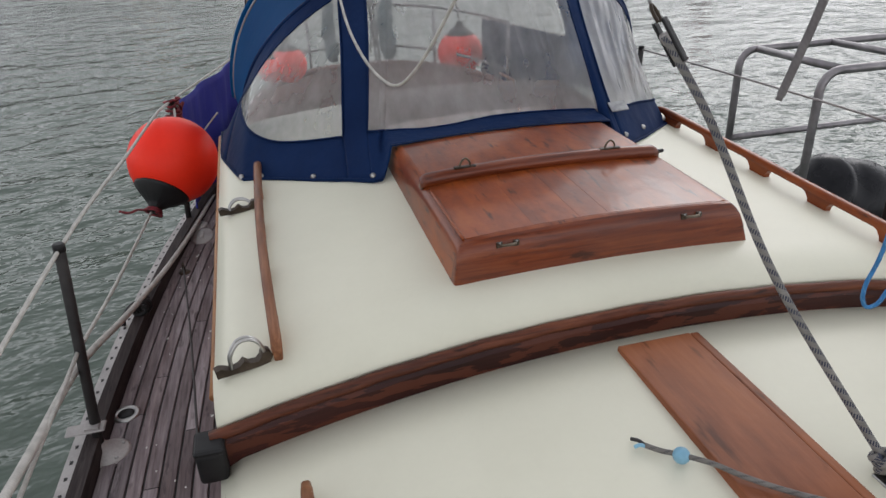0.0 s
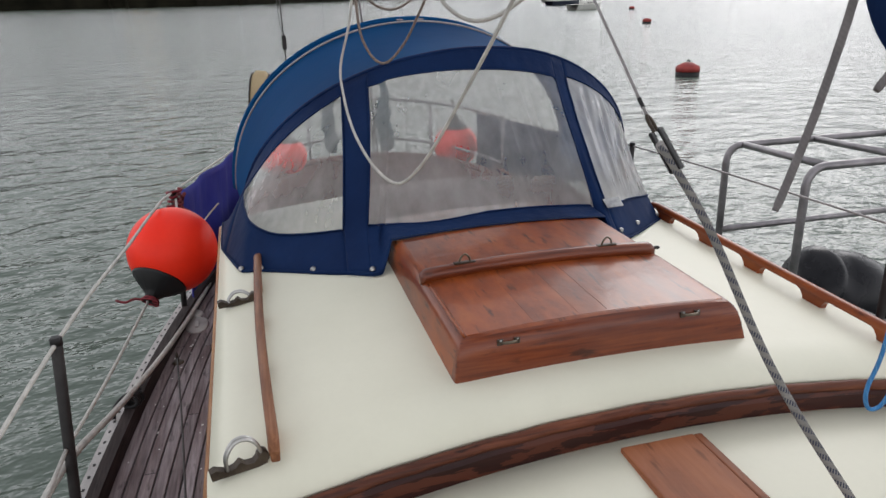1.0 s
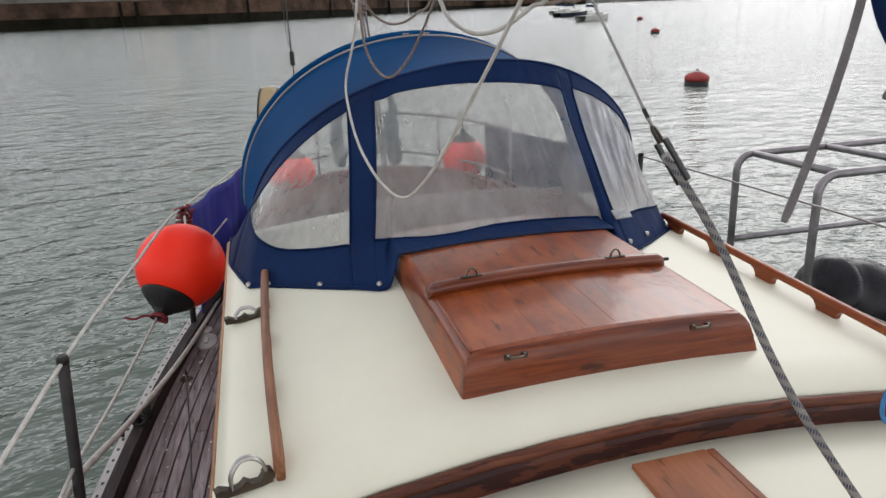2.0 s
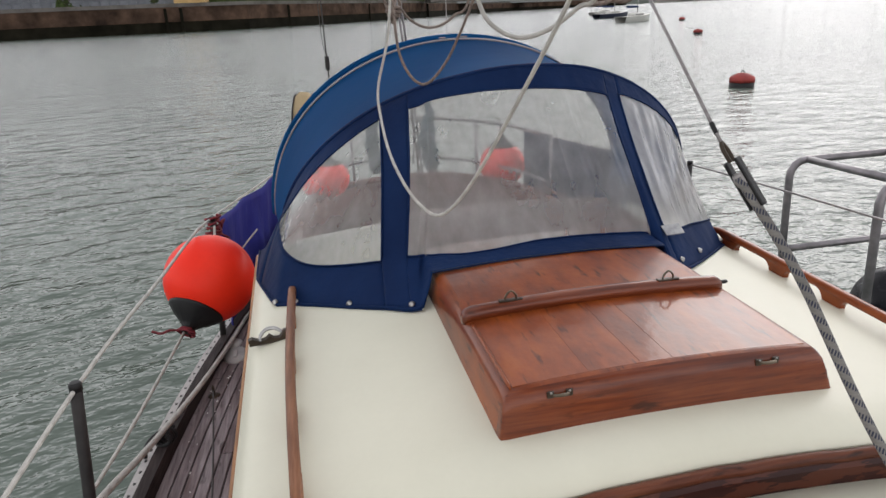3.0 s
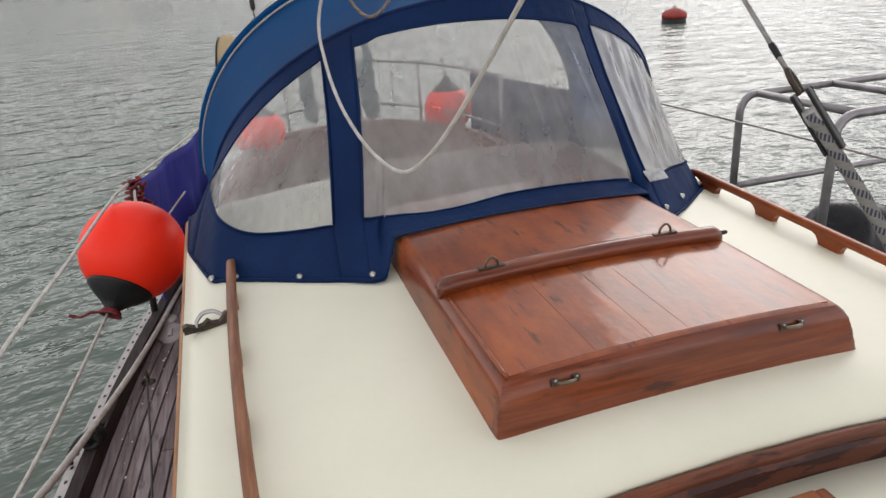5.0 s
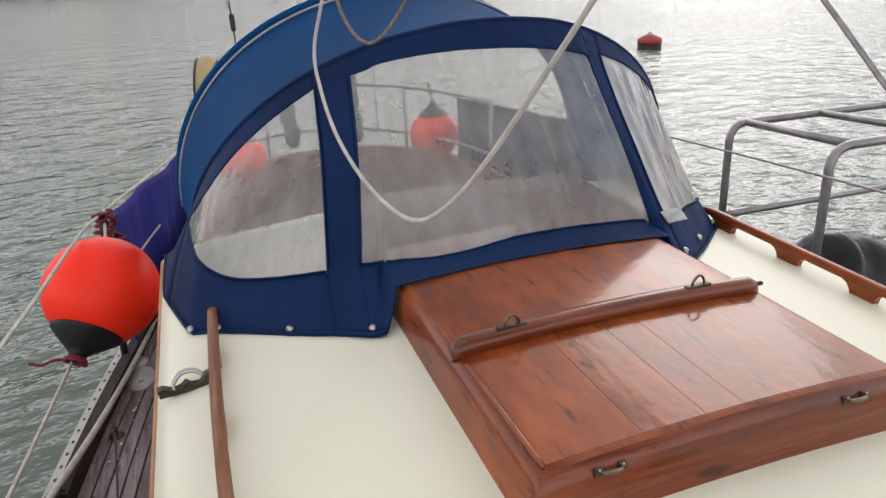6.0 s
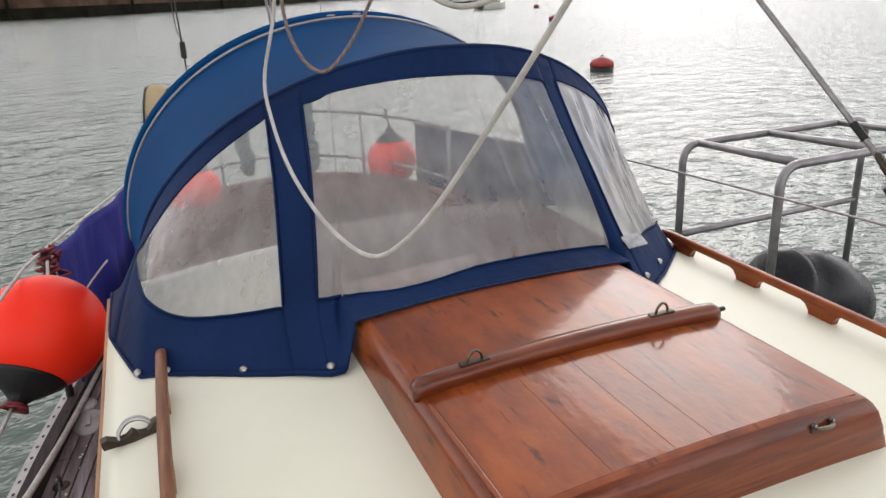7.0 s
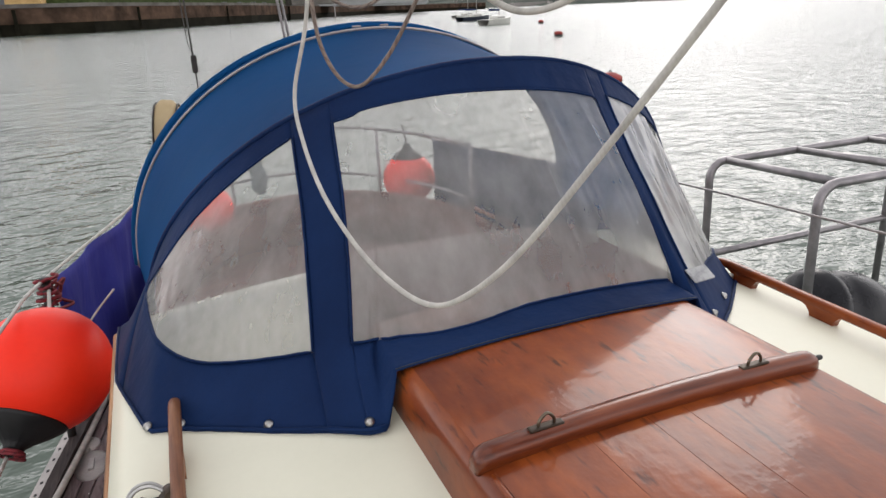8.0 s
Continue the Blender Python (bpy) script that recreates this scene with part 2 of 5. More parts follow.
def water_material():
    m, n, l, p = nodes_of("harbour_water")
    co = n.new("ShaderNodeTexCoord").outputs["Object"]
    turned = n.new("ShaderNodeVectorRotate")
    turned.inputs["Angle"].default_value = radians(-14)
    l.new(co, turned.inputs["Vector"])
    swell = noise_of(n, l, co, 0.35, 3.0, (1.0, 1.9, 1.0))
    chop = noise_of(n, l, turned.outputs["Vector"], 1.35, 4.0, (1.0, 1.4, 1.0), 0.55)
    ripple = noise_of(n, l, co, 6.0, 4.0, (1.0, 1.2, 1.0))
    patch = noise_of(n, l, co, 0.05, 3.0)
    r = ramp_of(n, [(0.35, (0.088, 0.112, 0.092)), (0.65, (0.128, 0.156, 0.132))])
    l.new(patch.outputs["Fac"], r.inputs["Fac"])
    l.new(r.outputs["Color"], p.inputs["Base Color"])
    p.inputs["Roughness"].default_value = 0.1
    p.inputs["IOR"].default_value = 1.33
    b1 = bump_of(n, l, swell.outputs["Fac"], 0.6, 0.24)
    b2 = bump_of(n, l, chop.outputs["Fac"], 0.9, 0.19, b1.outputs["Normal"])
    b3 = bump_of(n, l, ripple.outputs["Fac"], 0.7, 0.015, b2.outputs["Normal"])
    l.new(b3.outputs["Normal"], p.inputs["Normal"])
    return m


WATER = water_material()
CREAM = plain("cream_gelcoat", (0.65, 0.63, 0.505), (0.73, 0.71, 0.580), 0.45, 0, 1.6, 60, 0.015, vary=0.02, speck=0.08)
VARNISH = wood("varnished_mahogany", (0.10, 0.015, 0.002), (0.22, 0.045, 0.006), (0.33, 0.088, 0.012), 0.42, 0.42, 1, 0.75, 0.05, patch_size=40.0, gloss=0.085, grainy=0.55, stretch=(5.0, 2.2), lumps=0.34)
PADWOOD = wood("worn_varnished_pad", (0.20, 0.066, 0.027), (0.275, 0.097, 0.042), (0.35, 0.138, 0.064), 0.5, 0.1, 1, 0.8, 0.05, patch_size=24.0, gloss=0.25, grainy=0.45)
VARNISH_X = wood("varnished_mahogany_across", (0.08, 0.015, 0.004), (0.165, 0.034, 0.008), (0.25, 0.062, 0.014), 0.42, 0.6, 0, 0.75, 0.06, patch_size=34.0, gloss=0.10, lumps=0.4)
WORN = wood("worn_dark_mahogany", (0.022, 0.006, 0.005), (0.042, 0.011, 0.008), (0.065, 0.017, 0.010), 0.5, 0.2, 0, 0.85, 0.10, (0.095, 0.026, 0.013), 36.0, gloss=0.2, grainy=0.7)
WORN_BEAD = wood("worn_red_brown_bead", (0.035, 0.010, 0.006), (0.10, 0.028, 0.012), (0.17, 0.052, 0.020), 0.5, 0.2, 0, 0.8, 0.10, patch_size=44.0, gloss=0.2)
RAILWOOD = wood("weathered_handrail_wood", (0.13, 0.05, 0.022), (0.28, 0.12, 0.053), (0.44, 0.22, 0.115), 0.5, 0.12, 1, 0.6, 0.12)
TEAK = wood("weathered_teak", (0.125, 0.102, 0.105), (0.235, 0.198, 0.202), (0.37, 0.323, 0.32), 0.7, 0, 1, 0.6, 0.24)
RAILDARK = wood("black_brown_weathered_wood", (0.022, 0.017, 0.017), (0.05, 0.04, 0.039), (0.09, 0.074, 0.07), 0.7, 0, 1, 0.5, 0.1)
COCKPIT = wood("cockpit_teak", (0.10, 0.045, 0.04), (0.16, 0.075, 0.065), (0.24, 0.125, 0.105), 0.6, 0.05, 0, 0.3, 0.1)
EDGEWOOD = wood("tan_edge_wood", (0.22, 0.10, 0.04), (0.36, 0.18, 0.08), (0.50, 0.29, 0.15), 0.5, 0.1, 1, 0.5, 0.1)
CAULK = plain("black_caulking", (0.012, 0.011, 0.011), (0.022, 0.02, 0.02), 0.7)
# one hood cloth twice: light put into the top's colour, shade into the front's
HOOD_LIT = cloth("lit_blue_hood_cloth", (0.005, 0.062, 0.185), (0.010, 0.088, 0.245), 0.42, (0.03, 0.29, 0.54), 0.3, 0.08, 0.0)
NAVY = cloth("navy_and_shaded_hood_cloth", (0.0025, 0.013, 0.056), (0.006, 0.025, 0.092), 0.06, (0.01, 0.05, 0.2), 0.6)
DODGER = cloth("violet_blue_cloth", (0.030, 0.032, 0.22), (0.055, 0.062, 0.36), 0.18, (0.03, 0.03, 0.25), 0.7)
VINYL = clear_sheet("clear_vinyl", 0.32)
VINYL_R = clear_sheet("wrinkled_clear_vinyl", 0.52)
ORANGE = plain("orange_red_vinyl", (0.90, 0.022, 0.008), (0.97, 0.040, 0.013), 0.42, 0, 2.5, 60, 0.04, vary=0.02, speck=0.15, spec=0.22)
BLACK = plain("black_rubber", (0.007, 0.007, 0.008), (0.018, 0.017, 0.017), 0.5, 0, 9, 80, 0.15, spec=0.3)
STEEL = plain("dull_stainless_steel", (0.34, 0.33, 0.32), (0.55, 0.54, 0.52), 0.32, 1.0, 12, 120, 0.05)
GREYTUBE = plain("grey_galvanised_tube", (0.17, 0.16, 0.165), (0.33, 0.305, 0.315), 0.36, 0.65, 7, 90, 0.2)
BRONZE = plain("tarnished_bronze", (0.035, 0.026, 0.02), (0.10, 0.075, 0.055), 0.45, 0.7, 20, 120, 0.2)
DARKPOST = plain("dark_weathered_post", (0.018, 0.017, 0.017), (0.05, 0.045, 0.043), 0.6, 0.2, 14, 120, 0.2)
ALLOY = plain("weathered_alloy", (0.32, 0.30, 0.29), (0.5, 0.47, 0.45), 0.6, 0.5, 9, 140, 0.2)
WHITEROPE = braid("white_rope", (0.52, 0.50, 0.46), (0.45, 0.43, 0.4), (0.5, 0.48, 0.44), 0.0)
GREYROPE = braid("grey_rope", (0.165, 0.15, 0.15), (0.3, 0.28, 0.28), (0.2, 0.18, 0.18), 0.0)
FLECKROPE = braid("flecked_rope", (0.225, 0.212, 0.195), (0.3, 0.28, 0.26), (0.028, 0.032, 0.058), 0.48, lay=1.2)
DIMROPE = braid("grey_brown_cord", (0.19, 0.175, 0.16), (0.3, 0.28, 0.26), (0.06, 0.055, 0.055), 0.3, lay=1.6)
TANROPE = braid("tan_rope", (0.27, 0.215, 0.18), (0.3, 0.22, 0.2), (0.09, 0.055, 0.05), 0.3)
REDROPE = braid("dark_red_cord", (0.20, 0.02, 0.028), (0.4, 0.3, 0.3), (0.03, 0.01, 0.015), 0.25)
BLUEROPE = braid("blue_cord", (0.04, 0.20, 0.46), (0.4, 0.45, 0.5), (0.2, 0.35, 0.5), 0.1)
WIRE = plain("wire_rope", (0.22, 0.2, 0.2), (0.4, 0.38, 0.37), 0.45, 0.6, 60, 300, 0.2)
TAGCLOTH = plain("grey_woven_tag", (0.22, 0.22, 0.23), (0.42, 0.42, 0.42), 0.8, 0, 45, 200, 0.2)
CREAMCOVER = cloth("cream_cover", (0.36, 0.27, 0.15), (0.50, 0.40, 0.25), 0.05, (0.5, 0.4, 0.2), 0.5)
BEAD = plain("pale_blue_plastic", (0.16, 0.36, 0.50), (0.26, 0.48, 0.62), 0.4)
HULLPAINT = plain("white_hull_paint", (0.55, 0.54, 0.5), (0.7, 0.69, 0.65), 0.35, 0, 2, 100, 0.03)
BRASS = plain("dull_brass", (0.09, 0.07, 0.05), (0.24, 0.20, 0.15), 0.38, 0.9, 25, 150, 0.1)


# ---- building helpers ----
def part(name, bm, material, parent=None, label="", smooth=False):
    me = bpy.data.meshes.new(name)
    bm.normal_update()
    bm.to_mesh(me)
    bm.free()
    if smooth:
        for f in me.polygons:
            f.use_smooth = True
    me.materials.append(material)
    ob = new(name, me)
    if parent:
        ob.parent = parent
    if label:
        ob["label"] = label
    return ob


def group_at(name, label, category, group="", kind="", place=(0, 0, 0)):
    ob = new(name)
    ob.empty_display_size = 0.1
    ob.location = place
    bpy.context.view_layer.update()
    return tagged(ob, label, category, group, kind)


def block(bm, lo, hi, bevel=0.0, segments=2, turn=None):
    """A box from corner to corner with rounded edges, added to bm."""
    t = bmesh.new()
    bmesh.ops.create_cube(t, size=1.0)
    for v in t.verts:
        v.co = Vector([l + (c + 0.5) * (h - l) for c, l, h in zip(v.co, lo, hi)])
    if bevel:
        bmesh.ops.bevel(t, geom=t.edges[:], offset=bevel, segments=segments, affect="EDGES", profile=0.6)
    if turn:
        t.transform(turn)
    me = bpy.data.meshes.new("tmp")
    t.to_mesh(me)
    t.free()
    bm.from_mesh(me)
    bpy.data.meshes.remove(me)
    return bm


def smooth_line(pts, steps=8):
    """A soft curve through the points."""
    p = [Vector(q) for q in pts]
    if len(p) < 3:
        return p
    p = [2 * p[0] - p[1]] + p + [2 * p[-1] - p[-2]]
    out = []
    for i in range(1, len(p) - 2):
        for k in range(steps):
            t = k / steps
            a0, a1, a2, a3 = p[i - 1:i + 3]
            out.append(0.5 * (2 * a1 + (a2 - a0) * t + (2 * a0 - 5 * a1 + 4 * a2 - a3) * t * t + (3 * a1 - a0 - 3 * a2 + a3) * t ** 3))
    out.append(p[-2])
    return out


def sweep(bm, pts, radius, sides=10, flat=1.0):
    """A round tube along the points, closed at both ends, with UV (round, metres along). radius may be a function of 0..1."""
    pts = [Vector(q) for q in pts]
    uv = bm.loops.layers.uv.verify()
    n = len(pts)
    normal = None
    rings, length = [], [0.0]
    for i in range(n):
        d = (pts[min(i + 1, n - 1)] - pts[max(i - 1, 0)]).normalized()
        if normal is None:
            normal = d.orthogonal().normalized()
        normal = (normal - d * normal.dot(d)).normalized()
        other = d.cross(normal)
        r = radius(i / max(n - 1, 1)) if callable(radius) else radius
        rings.append([bm.verts.new(pts[i] + (normal * math.cos(w) + other * math.sin(w) * flat) * r) for w in [2 * math.pi * k / sides for k in range(sides)]])
        if i:
            length.append(length[-1] + (pts[i] - pts[i - 1]).length)
    for i in range(n - 1):
        for k in range(sides):
            k2 = (k + 1) % sides
            f = bm.faces.new((rings[i][k], rings[i][k2], rings[i + 1][k2], rings[i + 1][k]))
            f.smooth = True
            for lp, q in zip(f.loops, ((k, i), (k + 1, i), (k + 1, i + 1), (k, i + 1))):
                lp[uv].uv = (q[0] / sides, length[q[1]])
    bm.faces.new(rings[0][::-1])
    bm.faces.new(rings[-1])
    return bm


def tube(name, pts, radius, material, parent=None, label="", sides=10, soft=True, steps=8):
    return part(name, sweep(bmesh.new(), smooth_line(pts, steps) if soft else pts, radius, sides), material, parent, label)


def sheet(bm, fn, nu, nv, flip=False):
    """A grid of points fn(u, v), u and v from 0 to 1."""
    g = [[bm.verts.new(fn(i / nu, j / nv)) for j in range(nv + 1)] for i in range(nu + 1)]
    for i in range(nu):
        for j in range(nv):
            q = (g[i][j], g[i + 1][j], g[i + 1][j + 1], g[i][j + 1])
            bm.faces.new(q[::-1] if flip else q).smooth = True
    return g


def strip(bm, rows, smooth=False):
    """Joins rows of points, each a closed outline, into one long body."""
    made = [[bm.verts.new(c) for c in r] for r in rows]
    n = len(made[0])
    for r0, r1 in zip(made, made[1:]):
        for k in range(n):
            bm.faces.new((r0[k], r1[k], r1[(k + 1) % n], r0[(k + 1) % n])).smooth = smooth
    bm.faces.new(made[0])
    bm.faces.new(made[-1][::-1])
    bmesh.ops.recalc_face_normals(bm, faces=bm.faces)
    return bm


def thicken(ob, depth, offset=-1.0):
    s = ob.modifiers.new("depth", "SOLIDIFY")
    s.thickness, s.offset = depth, offset
    return ob


def lathe(bm, profile, sides=32, turn=None):
    """A turned body from (radius, height) pairs."""
    rings = [[bm.verts.new((r * math.cos(2 * math.pi * k / sides), r * math.sin(2 * math.pi * k / sides), z)) for k in range(sides)] for r, z in profile]
    for i in range(len(rings) - 1):
        for k in range(sides):
            k2 = (k + 1) % sides
            bm.faces.new((rings[i][k], rings[i][k2], rings[i + 1][k2], rings[i + 1][k])).smooth = True
    bm.faces.new(rings[0][::-1])
    bm.faces.new(rings[-1])
    if turn:
        bm.transform(turn)
    return bm

# ---- the yacht's lines: x across, y towards the stern, z up from the water ----
def deck_z(y):
    return 1.28 - 0.035 * (y - 2.1)


def beam(y):
    return 1.535 - 0.04 * (y - 1.6) ** 2 if y > 1.6 else 1.535 - 0.033 * (1.6 - y) ** 2


def roof_z(x, y):
    return 1.915 + 0.02 * (y - 2.0) - 0.08 * x * x


def trunk_z(x, y):
    return 1.774 + 0.017 * min(x, 0.6) - 0.08 * x * x + 0.02 * (y - 1.5)


def brow(x):
    """How much the moulding over the trunk rises towards starboard."""
    return 0.005 + 0.009 * min(x, 0.7)


ROOF_HALF, TRIM_Y = 1.02, 1.555

# ---- water and shore ----
bm = bmesh.new()
sheet(bm, lambda u, v: Vector(((u - 0.5) * 9000, (v - 0.5) * 9000, 0)), 40, 40)
tagged(part("water", bm, WATER), "grey-green rippled harbour water with bright glare", "water", kind="structure")

# ---- hull and deck ----
yacht = group_at("hull", "white-painted yacht hull with a narrow weathered side deck", "hull", kind="structure")
bm = bmesh.new()


def hull_point(u, v):
    y = -4.6 + 11.7 * u
    s = 1 - 2 * v
    b = beam(y)
    return Vector((b * math.copysign(abs(math.sin(s * math.pi / 2)) ** 0.55, s), y, deck_z(y) - (deck_z(y) + 0.4) * math.cos(s * math.pi / 2) ** 0.8))


sheet(bm, hull_point, 40, 24)
part("hull_shell", bm, HULLPAINT, yacht)

deck = group_at("deck", "weathered grey-brown teak side deck with black caulked seams", "deck", kind="structure")
bm = bmesh.new()
sheet(bm, lambda u, v: Vector(((2 * v - 1) * (beam(-4.58 + 2.64 * u) - 0.02), -4.58 + 2.64 * u, deck_z(-4.58 + 2.64 * u) + 0.002)), 20, 8, True)
thicken(part("foredeck", bm, TEAK, deck, "weathered foredeck planking"), 0.02)
bm = bmesh.new()
for side in (-1, 1):
    sheet(bm, lambda u, v: Vector((side * (0.95 + (beam(-3.5 + 10 * u) - 0.95) * v), -3.5 + 10 * u, deck_z(-3.5 + 10 * u) - 0.003)), 40, 3, side < 0)
part("caulked_base", bm, CAULK, deck)

# toe rail along both sides: dark inner wood, pale perforated strip outside
for side in (-1, 1):
    rail = group_at("toe_rail", "dark wooden toe rail capped with a pale perforated metal strip", "toe rail", "toe rails")
    yy = [-2 + 8.4 * i / 60 for i in range(61)]
    part("wooden_rail", strip(bmesh.new(), [[(side * (beam(y) - 0.035), y, deck_z(y) - 0.02), (side * (beam(y) - 0.035), y, deck_z(y) + 0.065), (side * (beam(y) - 0.075), y, deck_z(y) + 0.06), (side * (beam(y) - 0.078), y, deck_z(y) - 0.02)] for y in yy]), RAILDARK, rail, "black-brown weathered wooden rail")
    metal = part("metal_strip", strip(bmesh.new(), [[(side * (beam(y) + 0.005), y, deck_z(y) - 0.05), (side * (beam(y) + 0.005), y, deck_z(y) + 0.05), (side * (beam(y) - 0.034), y, deck_z(y) + 0.058), (side * (beam(y) - 0.034), y, deck_z(y) - 0.05)] for y in yy]), ALLOY, rail, "pale perforated metal strip")
    holes = bmesh.new()
    for y in yy:
        for y2 in (y, y + 0.07):
            block(holes, (side * (beam(y2) - 0.015) - 0.0045, y2 - 0.006, deck_z(y2) + 0.03), (side * (beam(y2) - 0.015) + 0.0045, y2 + 0.006, deck_z(y2) + 0.0565))
    part("slots", holes, CAULK, metal, "row of small dark slots")["kind"] = "stuff"

# ---- coachroof: raised doghouse over a lower forward trunk ----
cabin = group_at("coachroof", "cream-painted coachroof with rounded front and cambered top", "coachroof", kind="structure")


def roof_point(u, v):
    x = -ROOF_HALF + 2 * ROOF_HALF * u
    if v < 0.25:
        w = v / 0.25 * math.pi / 2
        y = TRIM_Y - 0.05 * x * x + 0.15 * (1 - math.cos(w)) * 1.0
        z = roof_z(x, 1.72) - 0.07 + brow(x) + (0.07 - brow(x)) * math.sin(w)
        return Vector((x, y, z))
    s = (v - 0.25) / 0.75
    y0 = TRIM_Y - 0.05 * x * x + 0.15
    y = y0 + (3.45 - y0) * s
    z = roof_z(x, y) + (roof_z(x, 1.72) - roof_z(x, y0)) * (1 - s)
    edge = max(0.0, (abs(x) - 0.97) / 0.05)
    return Vector((x, y, z - 0.018 * edge * edge))


bm = bmesh.new()
sheet(bm, roof_point, 48, 40)
thicken(part("roof", bm, CREAM, cabin), 0.03)
for side in (-1, 1):
    bm = bmesh.new()
    block(bm, (-0.02, 1.62, 1.05), (0.02, 3.45, 1.79), 0.004, 1, pose(side * 0.975, 0, 0, 0, 0, 0))
    part("cabin_side", bm, VARNISH, cabin, "varnished wooden cabin side")
    bm = bmesh.new()
    sweep(bm, [(side * (ROOF_HALF + 0.002), 1.57 + 1.88 * i / 20, roof_z(ROOF_HALF, 1.57 + 1.88 * i / 20) - 0.032) for i in range(21)], 0.0105, 8)
    part("edge_strip", bm, EDGEWOOD, cabin, "thin worn wooden edge strip")
bm = bmesh.new()
block(bm, (-1.0, 3.42, 1.0), (-0.34, 3.46, 1.83), 0.003, 1)
block(bm, (0.34, 3.42, 1.0), (1.0, 3.46, 1.83), 0.003, 1)
part("aft_bulkhead", bm, CREAM, cabin)

# forward trunk, lower than the doghouse
bm = bmesh.new()


def trunk_point(u, v):
    y = 1.56 - 3.6 * v
    half = 1.028 - 0.10 * v * v
    x = half * (2 * u - 1)
    e = max(0.0, (abs(2 * u - 1) - 0.95) / 0.05)
    return Vector((x, y - 0.05 * x * x * (1 - v), trunk_z(x, y) - 0.016 * e * e))


sheet(bm, trunk_point, 40, 20, True)
thicken(part("trunk_top", bm, CREAM, cabin), 0.03, -1.0)
for side in (-1, 1):
    bm = bmesh.new()
    sheet(bm, lambda u, v: Vector((side * (1.018 - 0.10 * u * u + 0.02 * v), 1.56 - 3.6 * u, 1.66 + (1.02 - 1.66) * v)), 14, 1, side < 0)
    thicken(part("trunk_side", bm, VARNISH, cabin, "varnished wooden trunk side"), 0.03)

bm = bmesh.new()
block(bm, (-0.925, -2.05, 1.1), (0.925, -2.01, 1.63), 0.006, 2)
part("trunk_front", bm, VARNISH_X, cabin, "varnished wooden trunk front")

# curved dark moulding across the doghouse front
bm = bmesh.new()
rows = []
for i in range(61):
    x = -1.035 + 2.07 * i / 60
    y = TRIM_Y - 0.05 * x * x
    zt = roof_z(x, 1.72) - 0.078 + brow(x) + 0.0015 * math.sin(31 * x)
    zb = trunk_z(x, y) - 0.012
    rows.append([bm.verts.new(c) for c in ((x, y + 0.03, zb), (x, y - 0.030, zb), (x, y - 0.031, zt - 0.016), (x, y - 0.022, zt - 0.004), (x, y - 0.006, zt + 0.004), (x, y + 0.03, zt - 0.005))])
for r0, r1 in zip(rows, rows[1:]):
    for k in range(6):
        bm.faces.new((r0[k], r1[k], r1[(k + 1) % 6], r0[(k + 1) % 6]))
bm.faces.new(rows[0])
bm.faces.new(rows[-1][::-1])
bmesh.ops.recalc_face_normals(bm, faces=bm.faces)
crest = sweep(bmesh.new(), [(x, TRIM_Y - 0.05 * x * x - 0.014 + 0.0012 * math.sin(47 * x), roof_z(x, 1.72) - 0.073 + brow(x) + 0.0012 * math.sin(29 * x + 1)) for x in [-1.036 + 2.072 * i / 60 for i in range(61)]], 0.0145, 10)
part("moulding_bead", crest, WORN_BEAD, cabin, "rounded red-brown bead along the moulding's top")
part("moulding", bm, WORN, cabin, "dark worn varnished wooden moulding with flaking patches")

# black lamp housing on the corner of the moulding
lamp = group_at("side_light", "black plastic navigation light housing on the cabin corner", "light housing", place=(-1.036, 1.475, 1.706))
bm = bmesh.new()
block(bm, (-0.034, -0.036, -0.05), (0.03, 0.038, 0.04), 0.016, 3)
part("housing", bm, BLACK, lamp, smooth=True)
bm = bmesh.new()
block(bm, (-0.036, -0.038, 0.028), (0.031, 0.040, 0.046), 0.012, 3)
part("cap", bm, BLACK, lamp, "rounded black lid")

# wooden pad along the trunk's middle
pad = group_at("deck_pad", "worn varnished mahogany board fixed along the cream trunk", "board")
bm = bmesh.new()
block(bm, (-0.05, 0.3, 1.745), (0.1520, 1.485, 1.785), 0.0035, 2)
part("board", bm, PADWOOD, pad, "stained red-brown board")
bm = bmesh.new()
block(bm, (0.1521, 0.3, 1.745), (0.176, 1.483, 1.7848), 0.005, 2)
part("edge_board", bm, PADWOOD, pad, "narrow worn edge board")

# ---- sliding hatch ----
hatch = group_at("sliding_hatch", "glossy varnished mahogany sliding hatch with a raised cross bar", "hatch", place=(0.022, 1.72, 1.89))


def hatch_top(x, y=0.45):
    return 0.131 + 0.012 * min(max(y, 0.0), 0.45) - 0.10 * x * x


EDGE = [(0.024, 0.150), (0.016, 0.085), (0.010, 0.045), (0.0045, 0.022), (-0.003, 0.010), (-0.012, 0.003), (-0.024, 0.0)]
HALF, LONG = 0.410, 1.06


def edge_profile(t):
    """From the foot of a side over its rounded edge: how far out, and how far down."""
    k = t * (len(EDGE) - 1)
    i = min(int(k), len(EDGE) - 2)
    a0, a1 = EDGE[i], EDGE[i + 1]
    return a0[0] + (a1[0] - a0[0]) * (k - i), a0[1] + (a1[1] - a0[1]) * (k - i)


def flare(x, down):
    """The starboard side leans out more than the port side."""
    return x + 0.22 * max(0.0, down - 0.01) if x > 0 else x


